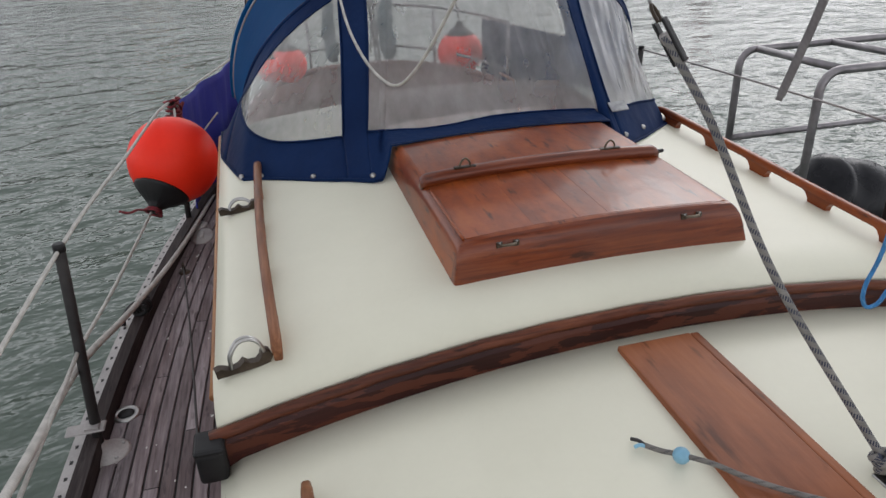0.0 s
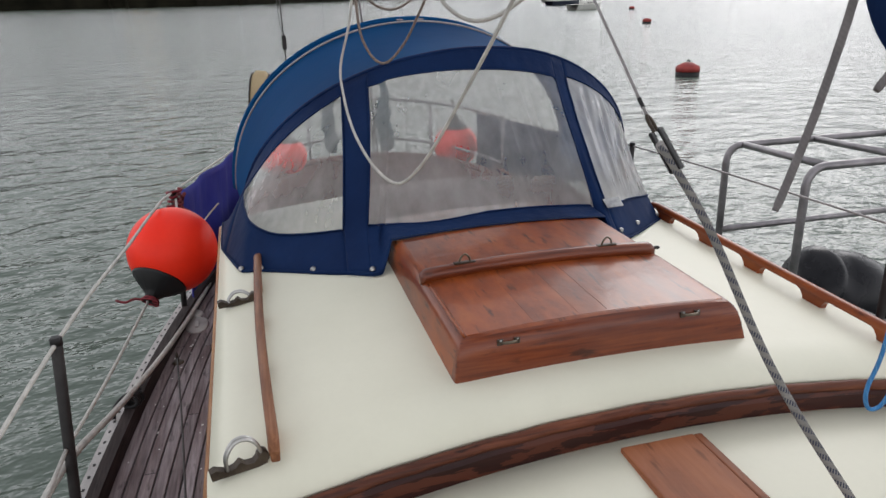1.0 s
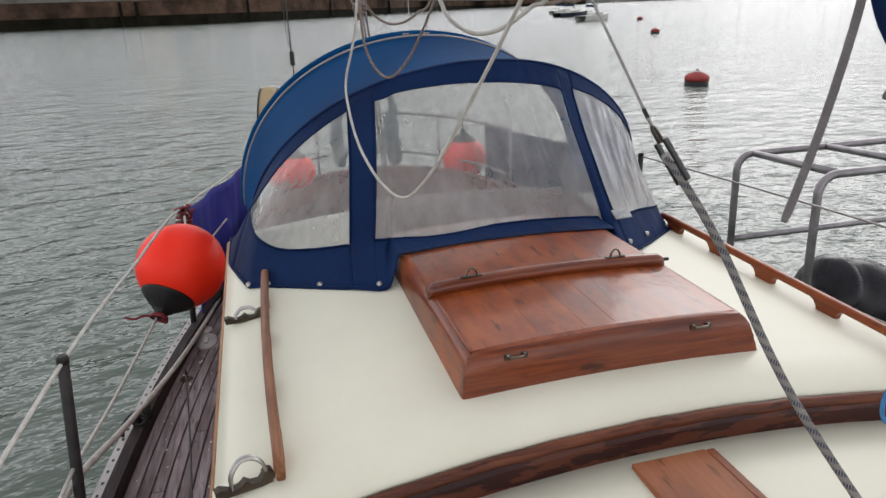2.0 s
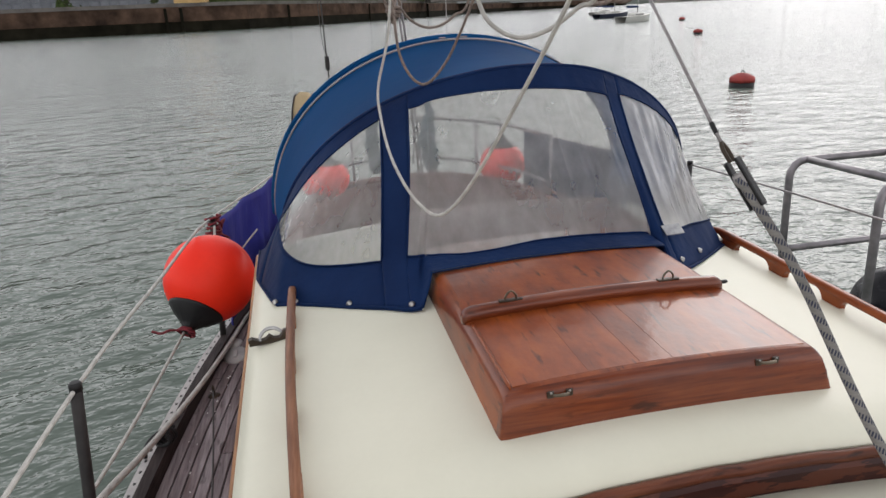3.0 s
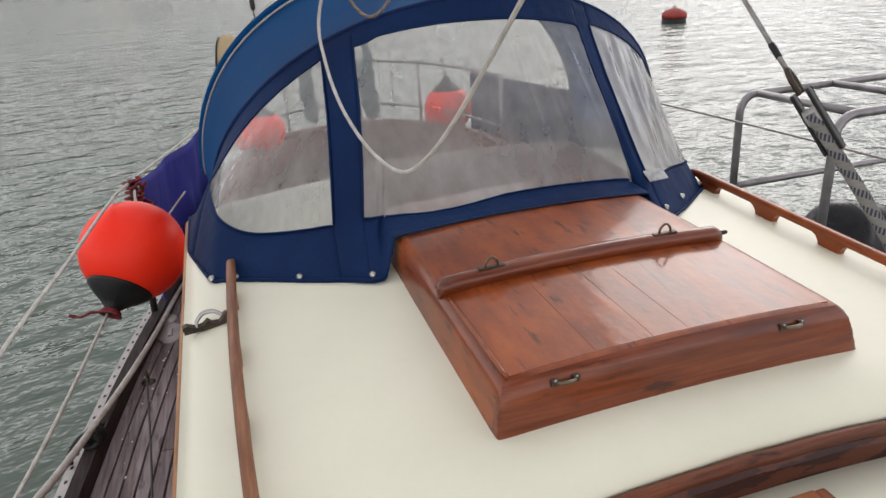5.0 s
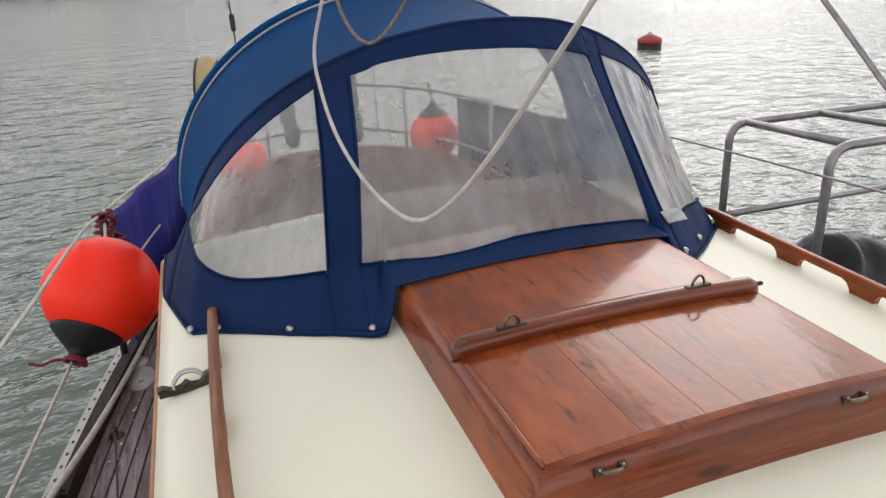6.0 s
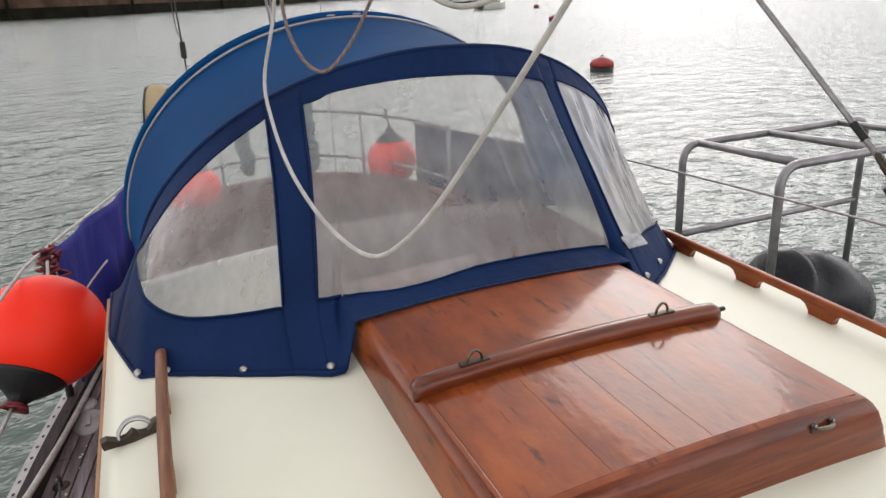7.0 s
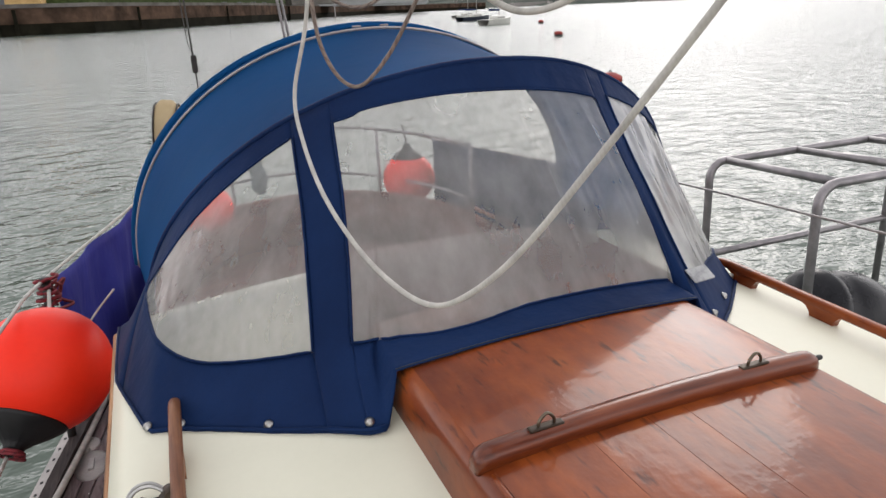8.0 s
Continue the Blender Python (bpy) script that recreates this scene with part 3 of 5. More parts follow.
def hatch_body(u, v):
    if u < 0.25:
        out, dx = edge_profile(u / 0.25)
        x = -HALF - out
    elif u > 0.75:
        out, dx = edge_profile((1 - u) / 0.25)
        x = HALF + out
    else:
        x, dx = (HALF - 0.024) * (u - 0.5) / 0.25, 0.0
    if v < 0.3:
        out, dy = edge_profile(v / 0.3)
        y = 0.008 - out
    else:
        y, dy = 0.032 + (LONG - 0.032) * (v - 0.3) / 0.7, 0.0
    z = hatch_top(min(HALF, abs(x)), y) - max(dx, dy) - 0.35 * min(dx, dy)
    return Vector((flare(x, max(dx, dy if abs(x) > HALF - 0.03 else 0.0)), y, z))


bm = bmesh.new()
g = sheet(bm, hatch_body, 48, 40)
corner = [q for q in bm.verts if abs(q.co.x) > HALF - 0.035 and q.co.y < 0.045]
for _ in range(3):
    bmesh.ops.smooth_vert(bm, verts=corner, factor=0.5, use_axis_x=True, use_axis_y=True, use_axis_z=False)
front_bm = bm.copy()
for piece, keep_front in ((bm, False), (front_bm, True)):
    piece.faces.ensure_lookup_table()
    bmesh.ops.delete(piece, geom=[f for k, f in enumerate(piece.faces) if (k % 40 < 10) != keep_front], context="FACES")
part("body", bm, VARNISH, hatch, "rounded varnished mahogany hatch frame")
part("front_board", front_bm, VARNISH_X, hatch, "varnished cross-grained front board")
edges_x = [-0.384, -0.195, -0.062, 0.022, 0.384]


def hatch_panel(name, x0, x1, y0, y1, label=""):
    """A board of the hatch top between two seams."""
    bm = bmesh.new()

    def board_point(u, v):
        x, y = x0 + 0.0006 + (x1 - x0 - 0.0012) * u, y0 + (y1 - y0) * v
        return Vector((x, y, hatch_top(x, y) + 0.0005))

    sheet(bm, board_point, 24, 20)
    for f in bm.faces:
        f.smooth = False
    thicken(part(name, bm, VARNISH, hatch, label), 0.006)


for x0, x1 in zip(edges_x, edges_x[1:]):
    hatch_panel("plank", x0, x1, 0.034, 0.41)
hatch_panel("aft_panel", -0.384, 0.384, 0.44, 1.034, "mottled glossy mahogany panel")
bm = bmesh.new()
bar = []
for i in range(41):
    x = -0.006 - 0.406 * math.cos(math.pi * i / 40)
    z = hatch_top(x)
    end = math.sqrt(max(0.0, 1 - max(0.0, 1 - (0.406 - abs(x + 0.006)) / 0.03) ** 2))
    bar.append([bm.verts.new((x, 0.426 + dy * (0.4 + 0.6 * end), z + h * (0.25 + 0.75 * end) if h > 0 else z + h)) for dy, h in ((-0.026, -0.01), (-0.025, 0.016), (-0.021, 0.027), (-0.012, 0.033), (0.003, 0.034), (0.014, 0.029), (0.021, 0.018), (0.026, -0.01))])
for r0, r1 in zip(bar, bar[1:]):
    for k in range(8):
        bm.faces.new((r0[k], r1[k], r1[(k + 1) % 8], r0[(k + 1) % 8])).smooth = True
bm.faces.new(bar[0])
bm.faces.new(bar[-1][::-1])
bmesh.ops.recalc_face_normals(bm, faces=bm.faces)
part("cross_bar", bm, VARNISH_X, hatch, "rounded raised cross bar")
bm = bmesh.new()
lathe(bm, [(0.005, -0.012), (0.006, 0.0), (0.006, 0.016), (0.004, 0.02)], 12, pose(0.402, 0.425, hatch_top(0.402) + 0.012, 0, 90, 0))
part("end_pin", bm, BLACK, hatch, "small black pin")
bm = bmesh.new()
sheet(bm, lambda u, v: Vector((-0.415 + 1.04 * u, 1.06 + 0.66 * v, roof_z(-0.39 + 1.04 * u, 2.78 + 0.66 * v) - 1.89 + 0.034)), 8, 4)
thicken(part("slide_cover", bm, COCKPIT, hatch, "dull brown inner slide board"), 0.03)
for x in (-0.267, 0.22):
    z = hatch_top(x) + 0.03
    eye = tube("eye_loop", [(x - 0.016, 0.42, z - 0.006), (x - 0.015, 0.418, z + 0.018), (x, 0.417, z + 0.032), (x + 0.015, 0.418, z + 0.018), (x + 0.016, 0.42, z - 0.006)], 0.0032, BRASS, hatch, "small dull metal eye loop", 8)
    bm = bmesh.new()
    block(bm, (x - 0.035, 0.412, z + 0.001), (x + 0.035, 0.428, z + 0.0075), 0.003, 2)
    part("eye_plate", bm, BRONZE, hatch)
for x in (-0.279, 0.258):
    z = hatch_top(x, 0) - 0.021
    grip = tube("handle", [(x - 0.021, 0.004, z), (x - 0.017, -0.007, z + 0.001), (x - 0.006, -0.011, z + 0.002), (x + 0.006, -0.011, z + 0.002), (x + 0.017, -0.007, z + 0.001), (x + 0.021, 0.004, z)], lambda u: 0.0030 + 0.0012 * math.sin(math.pi * u), BRASS, hatch, "small worn brass pull handle", 10)
    for dx in (-0.023, 0.023):
        bm = bmesh.new()
        block(bm, (-0.0085, -0.003, -0.0085), (0.0085, 0.004, 0.0085), 0.0028, 2)
        mount = part("handle_plate", bm, BRONZE, grip, "dark tarnished mounting plate")
        mount.location = (x + dx, 0.0015, z - 0.001)
        bm = bmesh.new()
        lathe(bm, [(0.003, 0.0), (0.003, 0.0015), (0.0015, 0.0025)], 10, pose(x + dx, -0.0015, z + 0.005, 90, 0, 0))
        part("screw", bm, STEEL, grip)
# raised bead along the port edge of the top
bm = bmesh.new()
sweep(bm, [(-0.390, 0.03 + 0.36 * i / 16, hatch_top(0.390, 0.2) - 0.0005) for i in range(17)], lambda u: 0.0055 if 0.04 < u < 0.96 else 0.003, 10)
part("side_bead", bm, VARNISH, hatch, "rounded varnished edge bead")

# ---- sprayhood ----
hood = group_at("sprayhood", "blue cloth sprayhood with clear vinyl windows over the companionway", "sprayhood")


def front_bow(s):
    k = math.sin(s * math.pi / 2)
    x = 0.965 * k + 0.06 * abs(k)
    q = (x - 0.06) / 0.965
    w = min(1.0, max(0.0, q * 2 + 0.4))
    z = 1.88 + (0.735 + 0.014 * w) * math.sqrt(max(0.0, 1 - abs(q) ** (2 + 0.16 * w)))
    return Vector((x, 3.04 + 0.6 * (2.63 - z), z))


def rear_bow(s):
    w = s * math.pi / 2
    z = 1.86 + 0.855 * math.cos(w)
    return Vector((0.98 * math.sin(w) * (1 - 0.03 * max(0.0, -math.sin(w)) ** 4), 3.90 + 0.2 * (2.7 - z), z))


PORT_FOOT = [(0.45, 0.69, 2.60, 1.89), (0.62, 0.86, 2.725, 1.872), (0.70, 0.934, 2.765, 1.862), (0.80, 1.008, 3.06, 1.856), (0.85, 1.012, 3.16, 1.85), (1.0, 1.012, 3.46, 1.85)]
FOOT_PORT = [(0.0, 0.0, 2.522, 2.03), (0.205, 0.405, 2.512, 2.0), (0.222, 0.449, 2.447, 1.92), (0.26, 0.487, 2.455, 1.914), (0.343, 0.563, 2.515, 1.906)] + PORT_FOOT
FOOT_STARBOARD = [(0.0, 0.0, 2.522, 2.03), (0.272, 0.455, 2.528, 2.002), (0.290, 0.475, 2.48, 1.918), (0.358, 0.575, 2.545, 1.905), (0.45, 0.66, 2.615, 1.893), (0.62, 0.80, 2.74, 1.878), (0.715, 0.90, 2.835, 1.864), (0.80, 0.935, 3.02, 1.86), (1.0, 0.96, 3.46, 1.85)]


def foot(s):
    a = abs(s)
    line = FOOT_PORT if s < 0 else FOOT_STARBOARD
    for (s0, *p0), (s1, *p1) in zip(line, line[1:]):
        if a <= s1 + 1e-9:
            q = Vector(p0).lerp(Vector(p1), (a - s0) / (s1 - s0))
            if a < line[1][0]:
                q.z = 1.897 + hatch_top(q.x - 0.022)
            return Vector((math.copysign(q.x, s), q.y, q.z))
    return Vector((math.copysign(line[-1][1], s), *line[-1][2:]))


def front(s, v):
    """The hood's front: s from one side to the other, v from the foot to the bow; a flap lies on the hatch, the rest leans aft."""
    a = abs(s)
    p = foot(s).lerp(front_bow(s), v)
    span = (0.017 if s < 0 else 0.03) + 0.3 * max(0.0, v - 0.13)
    w = min(1.0, max(0.0, ((0.222 if s < 0 else 0.30) - a) / span))
    if w > 0:
        knee = Vector((foot(s).x, 2.637, foot(s).z + 0.014))
        q = foot(s).lerp(knee, v / 0.12) if v < 0.12 else knee.lerp(front_bow(s), (v - 0.12) / 0.88)
        p = p.lerp(q, w)
    if s < 0:
        lean = v / 0.18 if v < 0.18 else max(0.0, 1 - (v - 0.18) / 0.5)
        p.y += 0.085 * (1 - w) * lean * min(1.0, max(0.0, (0.75 - a) / 0.4))
    p.y -= 0.03 * math.sin(math.pi * v) ** 2 * (1 - s * s)
    p.x *= 1 + 0.02 * math.sin(math.pi * v) * s * s
    p.x -= 0.034 * math.sin(math.pi * v) * min(1.0, max(0.0, s) / 0.28)
    p.y += 0.009 * noise.noise(Vector((s * 9, v * 3.5, 2.0))) * math.sin(math.pi * min(1, v + 0.08)) + 0.003 * noise.noise(Vector((s * 40, v * 9, 7.0)))
    return p


LOW_EDGE = {}


def level_edge(s, z):
    """Where up the hood's front the height z is reached."""
    if s not in LOW_EDGE:
        lo, hi = 0.02, 0.4
        for _ in range(14):
            v = (lo + hi) / 2
            lo, hi = (v, hi) if front(s, v).z < z else (lo, v)
        LOW_EDGE[s] = lo
    return LOW_EDGE[s]


def win_low(s):
    a = abs(s)
    if -0.26 <= s <= 0.0:
        k = min(1.0, max(0.0, (s + 0.2) / 0.2))
        return level_edge(round(s, 5), 2.037) * (1 - k) + 0.125 * k
    if a <= 0.281:
        return 0.125
    if 0.319 <= s <= 0.9:
        return 0.19 + 0.07 * (s - 0.319) / 0.581
    if 0.343 <= a <= 0.78:
        k = (a - 0.343) / 0.437
        return 0.18 + 0.02 * k + 0.50 * k ** 4
    return 0.72


def win_high(s):
    a = abs(s)
    if a <= (0.26 if s < 0 else 0.281):
        return 0.918 - 0.062 * (s + 0.26) / 0.541
    if 0.319 <= s <= 0.9:
        return 0.90 + 0.06 * (s - 0.319) / 0.581
    if 0.343 <= a <= 0.78:
        k = (a - 0.343) / 0.437
        return 0.932 - 0.087 * k - 0.12 * k ** 5
    return 0.72


def band(lo, hi, s0, s1, nu, nv):
    bm = bmesh.new()
    sheet(bm, lambda u, v: front(s0 + (s1 - s0) * u, lo(s0 + (s1 - s0) * u) + (hi(s0 + (s1 - s0) * u) - lo(s0 + (s1 - s0) * u)) * v), nu, nv)
    return bm


zero, one = (lambda s: 0.0), (lambda s: 1.0)
# front panels, bindings and hems take the darker tone that stands for shade
for s0, s1, nu in ((-1, -0.782, 12), (-0.78, -0.343, 30), (-0.343, -0.26, 10), (-0.26, 0.281, 96), (0.281, 0.319, 10), (0.319, 0.9, 36), (0.902, 1, 8)):
    if nu >= 30:
        for lo, hi in ((zero, win_low), (win_high, one)):
            thicken(part("front_panel", band(lo, hi, s0, s1, nu, 8), NAVY, hood, "blue cloth panel in a shaded navy tone"), 0.004)
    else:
        thicken(part("front_panel", band(zero, one, s0, s1, nu, 20), NAVY, hood, "blue cloth panel in a shaded navy tone"), 0.004)
def pane_mesh_of(s0, s1, folds, creases=()):
    """A clear pane with soft upright folds; folds: their depth at the two ends."""
    bm = bmesh.new()

    def q(u, v):
        s = s0 + (s1 - s0) * u
        lo, hi = win_low(s) - 0.004, win_high(s) + 0.004
        p = front(s, lo + (hi - lo) * v)
        f = folds[0] + (folds[1] - folds[0]) * u ** 2.5
        bell = math.sin(math.pi * min(1, max(0, v))) * min(1, 8 * u, 8 * (1 - u))
        for at, slant, depth in creases:
            p.y -= depth * bell * math.exp(-((u - at - slant * (1 - v)) / 0.009) ** 2)
        p.y += f * bell * (math.sin(46 * u + 2.5 * v) + 0.6 * math.sin(83 * u - 4 * v + 1))
        return p

    sheet(bm, q, 200, 24)
    return bm


CREASES = ((0.66, 0.05, 0.006), (0.75, 0.09, 0.009), (0.81, 0.04, 0.006), (0.90, 0.06, 0.010), (0.955, 0.02, 0.006))
for s0, s1, mat, folds in ((-0.775, -0.344, VINYL, (0.0015, 0.0008)), (-0.259, 0.280, VINYL, (0.0004, 0.0085)), (0.32, 0.895, VINYL_R, (0.008, 0.011))):
    pane = part("window", pane_mesh_of(s0, s1, folds, CREASES if -0.3 < s0 < 0 else ()), mat, hood, "hazy clear vinyl window")
    pane.visible_shadow = False
    n = 40
    ss = [s0 + (s1 - s0) * i / n for i in range(n + 1)]
    edge = [front(s, win_low(s)) for s in ss] + [front(s1, win_low(s1) + (win_high(s1) - win_low(s1)) * i / 12) for i in range(1, 12)]
    edge += [front(s, win_high(s)) for s in reversed(ss)] + [front(s0, win_high(s0) + (win_low(s0) - win_high(s0)) * i / 12) for i in range(1, 13)]
    bm = bmesh.new()
    sweep(bm, [q + Vector((0, -0.003, 0.001)) for q in edge], 0.0035, 6)
    part("binding", bm, NAVY, pane, "stitched navy edge binding")
for s0, s1 in ((-1, -0.224), (-0.203, 0.268), (0.29, 1)):
    bm = bmesh.new()
    on_hatch = s0 > -0.5 and s1 < 0.5
    sweep(bm, [front(s0 + (s1 - s0) * i / 40, 0.006) + (Vector((0, -0.002, -0.002)) if on_hatch else Vector((0, -0.002, 0.003))) for i in range(41)], 0.003 if on_hatch else 0.005, 6)
    part("hem", bm, BLACK if on_hatch else NAVY, hood, "black rubber edging on the hatch" if on_hatch else "rolled navy hem")
# top and rear bow take the lighter tone that stands for light
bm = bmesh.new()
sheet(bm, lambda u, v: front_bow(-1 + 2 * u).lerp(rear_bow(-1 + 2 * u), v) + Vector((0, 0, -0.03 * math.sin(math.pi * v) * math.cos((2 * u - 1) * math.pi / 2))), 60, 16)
thicken(part("top_panel", bm, HOOD_LIT, hood, "blue cloth top in a lighter sunlit tone"), 0.004)
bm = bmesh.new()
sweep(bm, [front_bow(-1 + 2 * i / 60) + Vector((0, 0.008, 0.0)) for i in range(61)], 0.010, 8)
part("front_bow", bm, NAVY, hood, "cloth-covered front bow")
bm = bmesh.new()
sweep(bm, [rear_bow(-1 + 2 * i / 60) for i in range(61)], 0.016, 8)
part("rear_bow", bm, HOOD_LIT, hood, "cloth-covered rear bow")
bm = bmesh.new()
sweep(bm, [front_bow(-1 + 2 * i / 60).lerp(rear_bow(-1 + 2 * i / 60), 0.90) + Vector((0, 0, 0.002)) for i in range(61)], 0.005, 6)
part("piping", bm, ALLOY, hood, "pale grey seam piping")

# ---- things on the roof and deck ----
def fender_at(name, label, place, r, tail, group="fenders", cone_label="ribbed black end with an eye"):
    """A ball fender: orange body, black cone with an eye where the cord is tied. tail: the way the cone points."""
    t = group_at(name, label, "fender", group, place=place)
    turn = Vector(tail).to_track_quat("Z", "Y").to_matrix().to_4x4()
    prof = [(r * math.sin(w), -r * math.cos(w)) for w in [math.pi * k / 26 for k in range(1, 22)]]
    part("ball", lathe(bmesh.new(), prof, 40, turn), ORANGE, t, "orange-red inflated ball")
    cone = [(r * 0.595, r * 0.790), (r * 0.612, r * 0.805), (r * 0.585, r * 0.855), (r * 0.41, r * 1.0), (r * 0.24, r * 1.13), (r * 0.15, r * 1.22), (r * 0.14, r * 1.34), (r * 0.05, r * 1.36)]
    bm = lathe(bmesh.new(), cone, 40)
    for v in bm.verts:
        w = math.atan2(v.co.y, v.co.x)
        k = 1 + 0.035 * math.cos(14 * w) * (v.co.z > r * 0.9)
        v.co.x *= k
        v.co.y *= k
    bm.transform(turn)
    part("cone", bm, BLACK, t, cone_label)
    return t


def rope(name, label, pts, radius, material, category="rope", group="", sides=8, steps=8):
    return tagged(tube(name, pts, radius, material, None, "", sides, True, steps), label, category, group)


def coil(centre, axis, radius, turns, pitch, phase=0.0, wobble=0.12):
    """Points of a lashing wound round an axis."""
    axis = Vector(axis).normalized()
    a1 = axis.orthogonal().normalized()
    a2 = axis.cross(a1)
    out = []
    for i in range(int(turns * 10) + 1):
        w = phase + 2 * math.pi * i / 10
        r = radius * (1 + wobble * math.sin(2.3 * w))
        out.append(Vector(centre) + a1 * r * math.cos(w) + a2 * r * math.sin(w) + axis * (pitch * i / 10))
    return out


ball = fender_at("ball_fender", "orange-red ball fender with black end hung on the lifelines", (-1.262, 3.58, 1.703), 0.206, (-0.40, -0.66, -0.64))
tip = Vector((-0.40, -0.66, -0.64)).normalized() * 0.262
tube("lashing", coil(tip, (-0.40, -0.66, -0.64), 0.035, 2.5, 0.008), 0.006, REDROPE, ball, "dark red cord lashing", 6)
tube("lashing_tail", [tip + Vector((-0.03, 0, 0)), tip + Vector((-0.07, -0.01, 0.012)), tip + Vector((-0.11, -0.015, 0.004)), tip + Vector((-0.15, 0.0, 0.012))], 0.006, REDROPE, ball, "dark red cord end", 6)
tube("top_cord", [(0.03, 0.13, 0.15), (0.02, 0.25, 0.17), (0.012, 0.32, 0.165)], 0.006, WHITEROPE, ball, "white cord", 6)


# handrails on the coachroof
def handrail(x, y0, y1, feet, zfun, label, bow=0.0, timber=RAILWOOD):
    t = group_at("handrail", label, "handrail", "coachroof handrails", place=(x, y0, zfun(x, y0)))
    m = 40
    bm = bmesh.new()
    rows = []
    for i in range(m + 1):
        y = y0 + (y1 - y0) * i / m
        z = zfun(x, y) - zfun(x, y0)
        q = bow * math.sin(math.pi * i / m)
        end = min(1.0, 0.35 + i / 2.0, 0.35 + (m - i) / 2.0)
        h0, h1, w = 0.030, 0.030 + 0.026 * end, 0.0135 * (0.6 + 0.4 * end)
        if i in (0, m):
            h0 = 0.012
        rows.append([bm.verts.new((q + dx * w, y - y0, z + h)) for dx, h in ((-1, h0 + 0.004), (-0.75, h0), (0.75, h0), (1, h0 + 0.004), (1, h1 - 0.006), (0.6, h1), (-0.6, h1), (-1, h1 - 0.006))])
    for r0, r1 in zip(rows, rows[1:]):
        for k in range(8):
            bm.faces.new((r0[k], r1[k], r1[(k + 1) % 8], r0[(k + 1) % 8])).smooth = True
    bm.faces.new(rows[0])
    bm.faces.new(rows[-1][::-1])
    bmesh.ops.recalc_face_normals(bm, faces=bm.faces)
    part("rail", bm, timber, t, "worn rounded wooden rail")
    for y in feet:
        bm = bmesh.new()
        z = zfun(x, y) - zfun(x, y0)
        q = bow * math.sin(math.pi * (y - y0) / (y1 - y0))
        prof = [(-0.075, 0.034), (-0.055, 0.026), (-0.042, 0.010), (-0.038, -0.006), (0.038, -0.006), (0.042, 0.010), (0.055, 0.026), (0.075, 0.034)]
        a1 = [bm.verts.new((q - 0.0125, y - y0 + d, z + h)) for d, h in prof]
        a2 = [bm.verts.new((q + 0.0125, y - y0 + d, z + h)) for d, h in prof]
        bm.faces.new(a1)
        bm.faces.new(a2[::-1])
        for k in range(len(prof)):
            k2 = (k + 1) % len(prof)
            bm.faces.new((a1[k], a2[k], a2[k2], a1[k2]))
        bmesh.ops.recalc_face_normals(bm, faces=bm.faces)
        part("foot", bm, timber, t)
    return t


handrail(-0.866, 1.575, 2.82, (1.66, 1.98, 2.28, 2.58), roof_z, "worn brown wooden handrail along the cream coachroof edge", -0.012)
handrail(0.905, 1.28, 2.95, (1.34, 1.62, 1.92, 2.22, 2.50, 2.80), lambda x, y: roof_z(x, max(y, 1.7)) + 0.004, "scalloped varnished wooden handrail along the coachroof edge", 0.0, VARNISH)
handrail(-0.845, -0.2, 1.31, (-0.1, 0.3, 0.75, 1.22), trunk_z, "worn wooden handrail on the lower trunk", 0.0)


# small fairlead cleats outboard of the rail
def bail_cleat(y, upright):
    z = roof_z(-0.94, y)
    t = group_at("fairlead_cleat", "dark bronze fairlead with a steel loop beside the handrail", "cleat", "fairleads by the handrail", place=(-0.945, y, z))
    t.rotation_euler = (0, 0, radians(14 if upright else 7))
    bm = bmesh.new()
    prof = [(-0.065, 0.0), (-0.068, 0.020), (-0.055, 0.024), (-0.03, 0.012), (-0.012, 0.016), (0.0, 0.027), (0.012, 0.016), (0.03, 0.014), (0.045, 0.030), (0.058, 0.026), (0.06, 0.0)]
    a1 = [bm.verts.new((d, -0.011, h)) for d, h in prof]
    a2 = [bm.verts.new((d, 0.011, h)) for d, h in prof]
    bm.faces.new(a1[::-1])
    bm.faces.new(a2)
    for k in range(len(prof)):
        k2 = (k + 1) % len(prof)
        bm.faces.new((a1[k], a1[k2], a2[k2], a2[k]))
    bmesh.ops.recalc_face_normals(bm, faces=bm.faces)
    part("body", bm, BRONZE, t, "notched dark bronze body")
    top = 0.075 if upright else 0.03
    back = 0.0 if upright else 0.035
    for off in (-0.006, 0.006):
        tube("loop", [(-0.03, off, 0.01), (-0.028, off + back * 0.5, top * 0.6), (-0.008, off + back, top), (0.02, off + back, top * 1.02), (0.042, off + back * 0.5, top * 0.72), (0.05, off, 0.022)], 0.004, STEEL, t, "bent steel loop", 8)
    bm = bmesh.new()
    lathe(bm, [(0.013, -0.014), (0.013, 0.014)], 12, pose(0.052, 0, 0.022, 90, 0, 0))
    part("pin", bm, BRONZE, t)


bail_cleat(1.60, True)
bail_cleat(2.49, False)

# studs along the hood's hem, label tag and top loops
for s, v in ((-0.70, 0.025), (-0.62, 0.02), (-0.44, 0.02), (-0.255, 0.022), (0.335, 0.05), (0.47, 0.06), (0.70, 0.05)):
    c = front(s, v)
    nrm = (front(s + 0.01, v) - c).cross(front(s, v + 0.02) - c).normalized()
    if nrm.y > 0:
        nrm = -nrm
    bm = bmesh.new()
    lathe(bm, [(0.011, 0.0), (0.011, 0.003), (0.007, 0.0045), (0.0055, 0.009), (0.002, 0.010)], 14)
    st = part("stud", bm, STEEL, hood, "round steel turn-button stud")
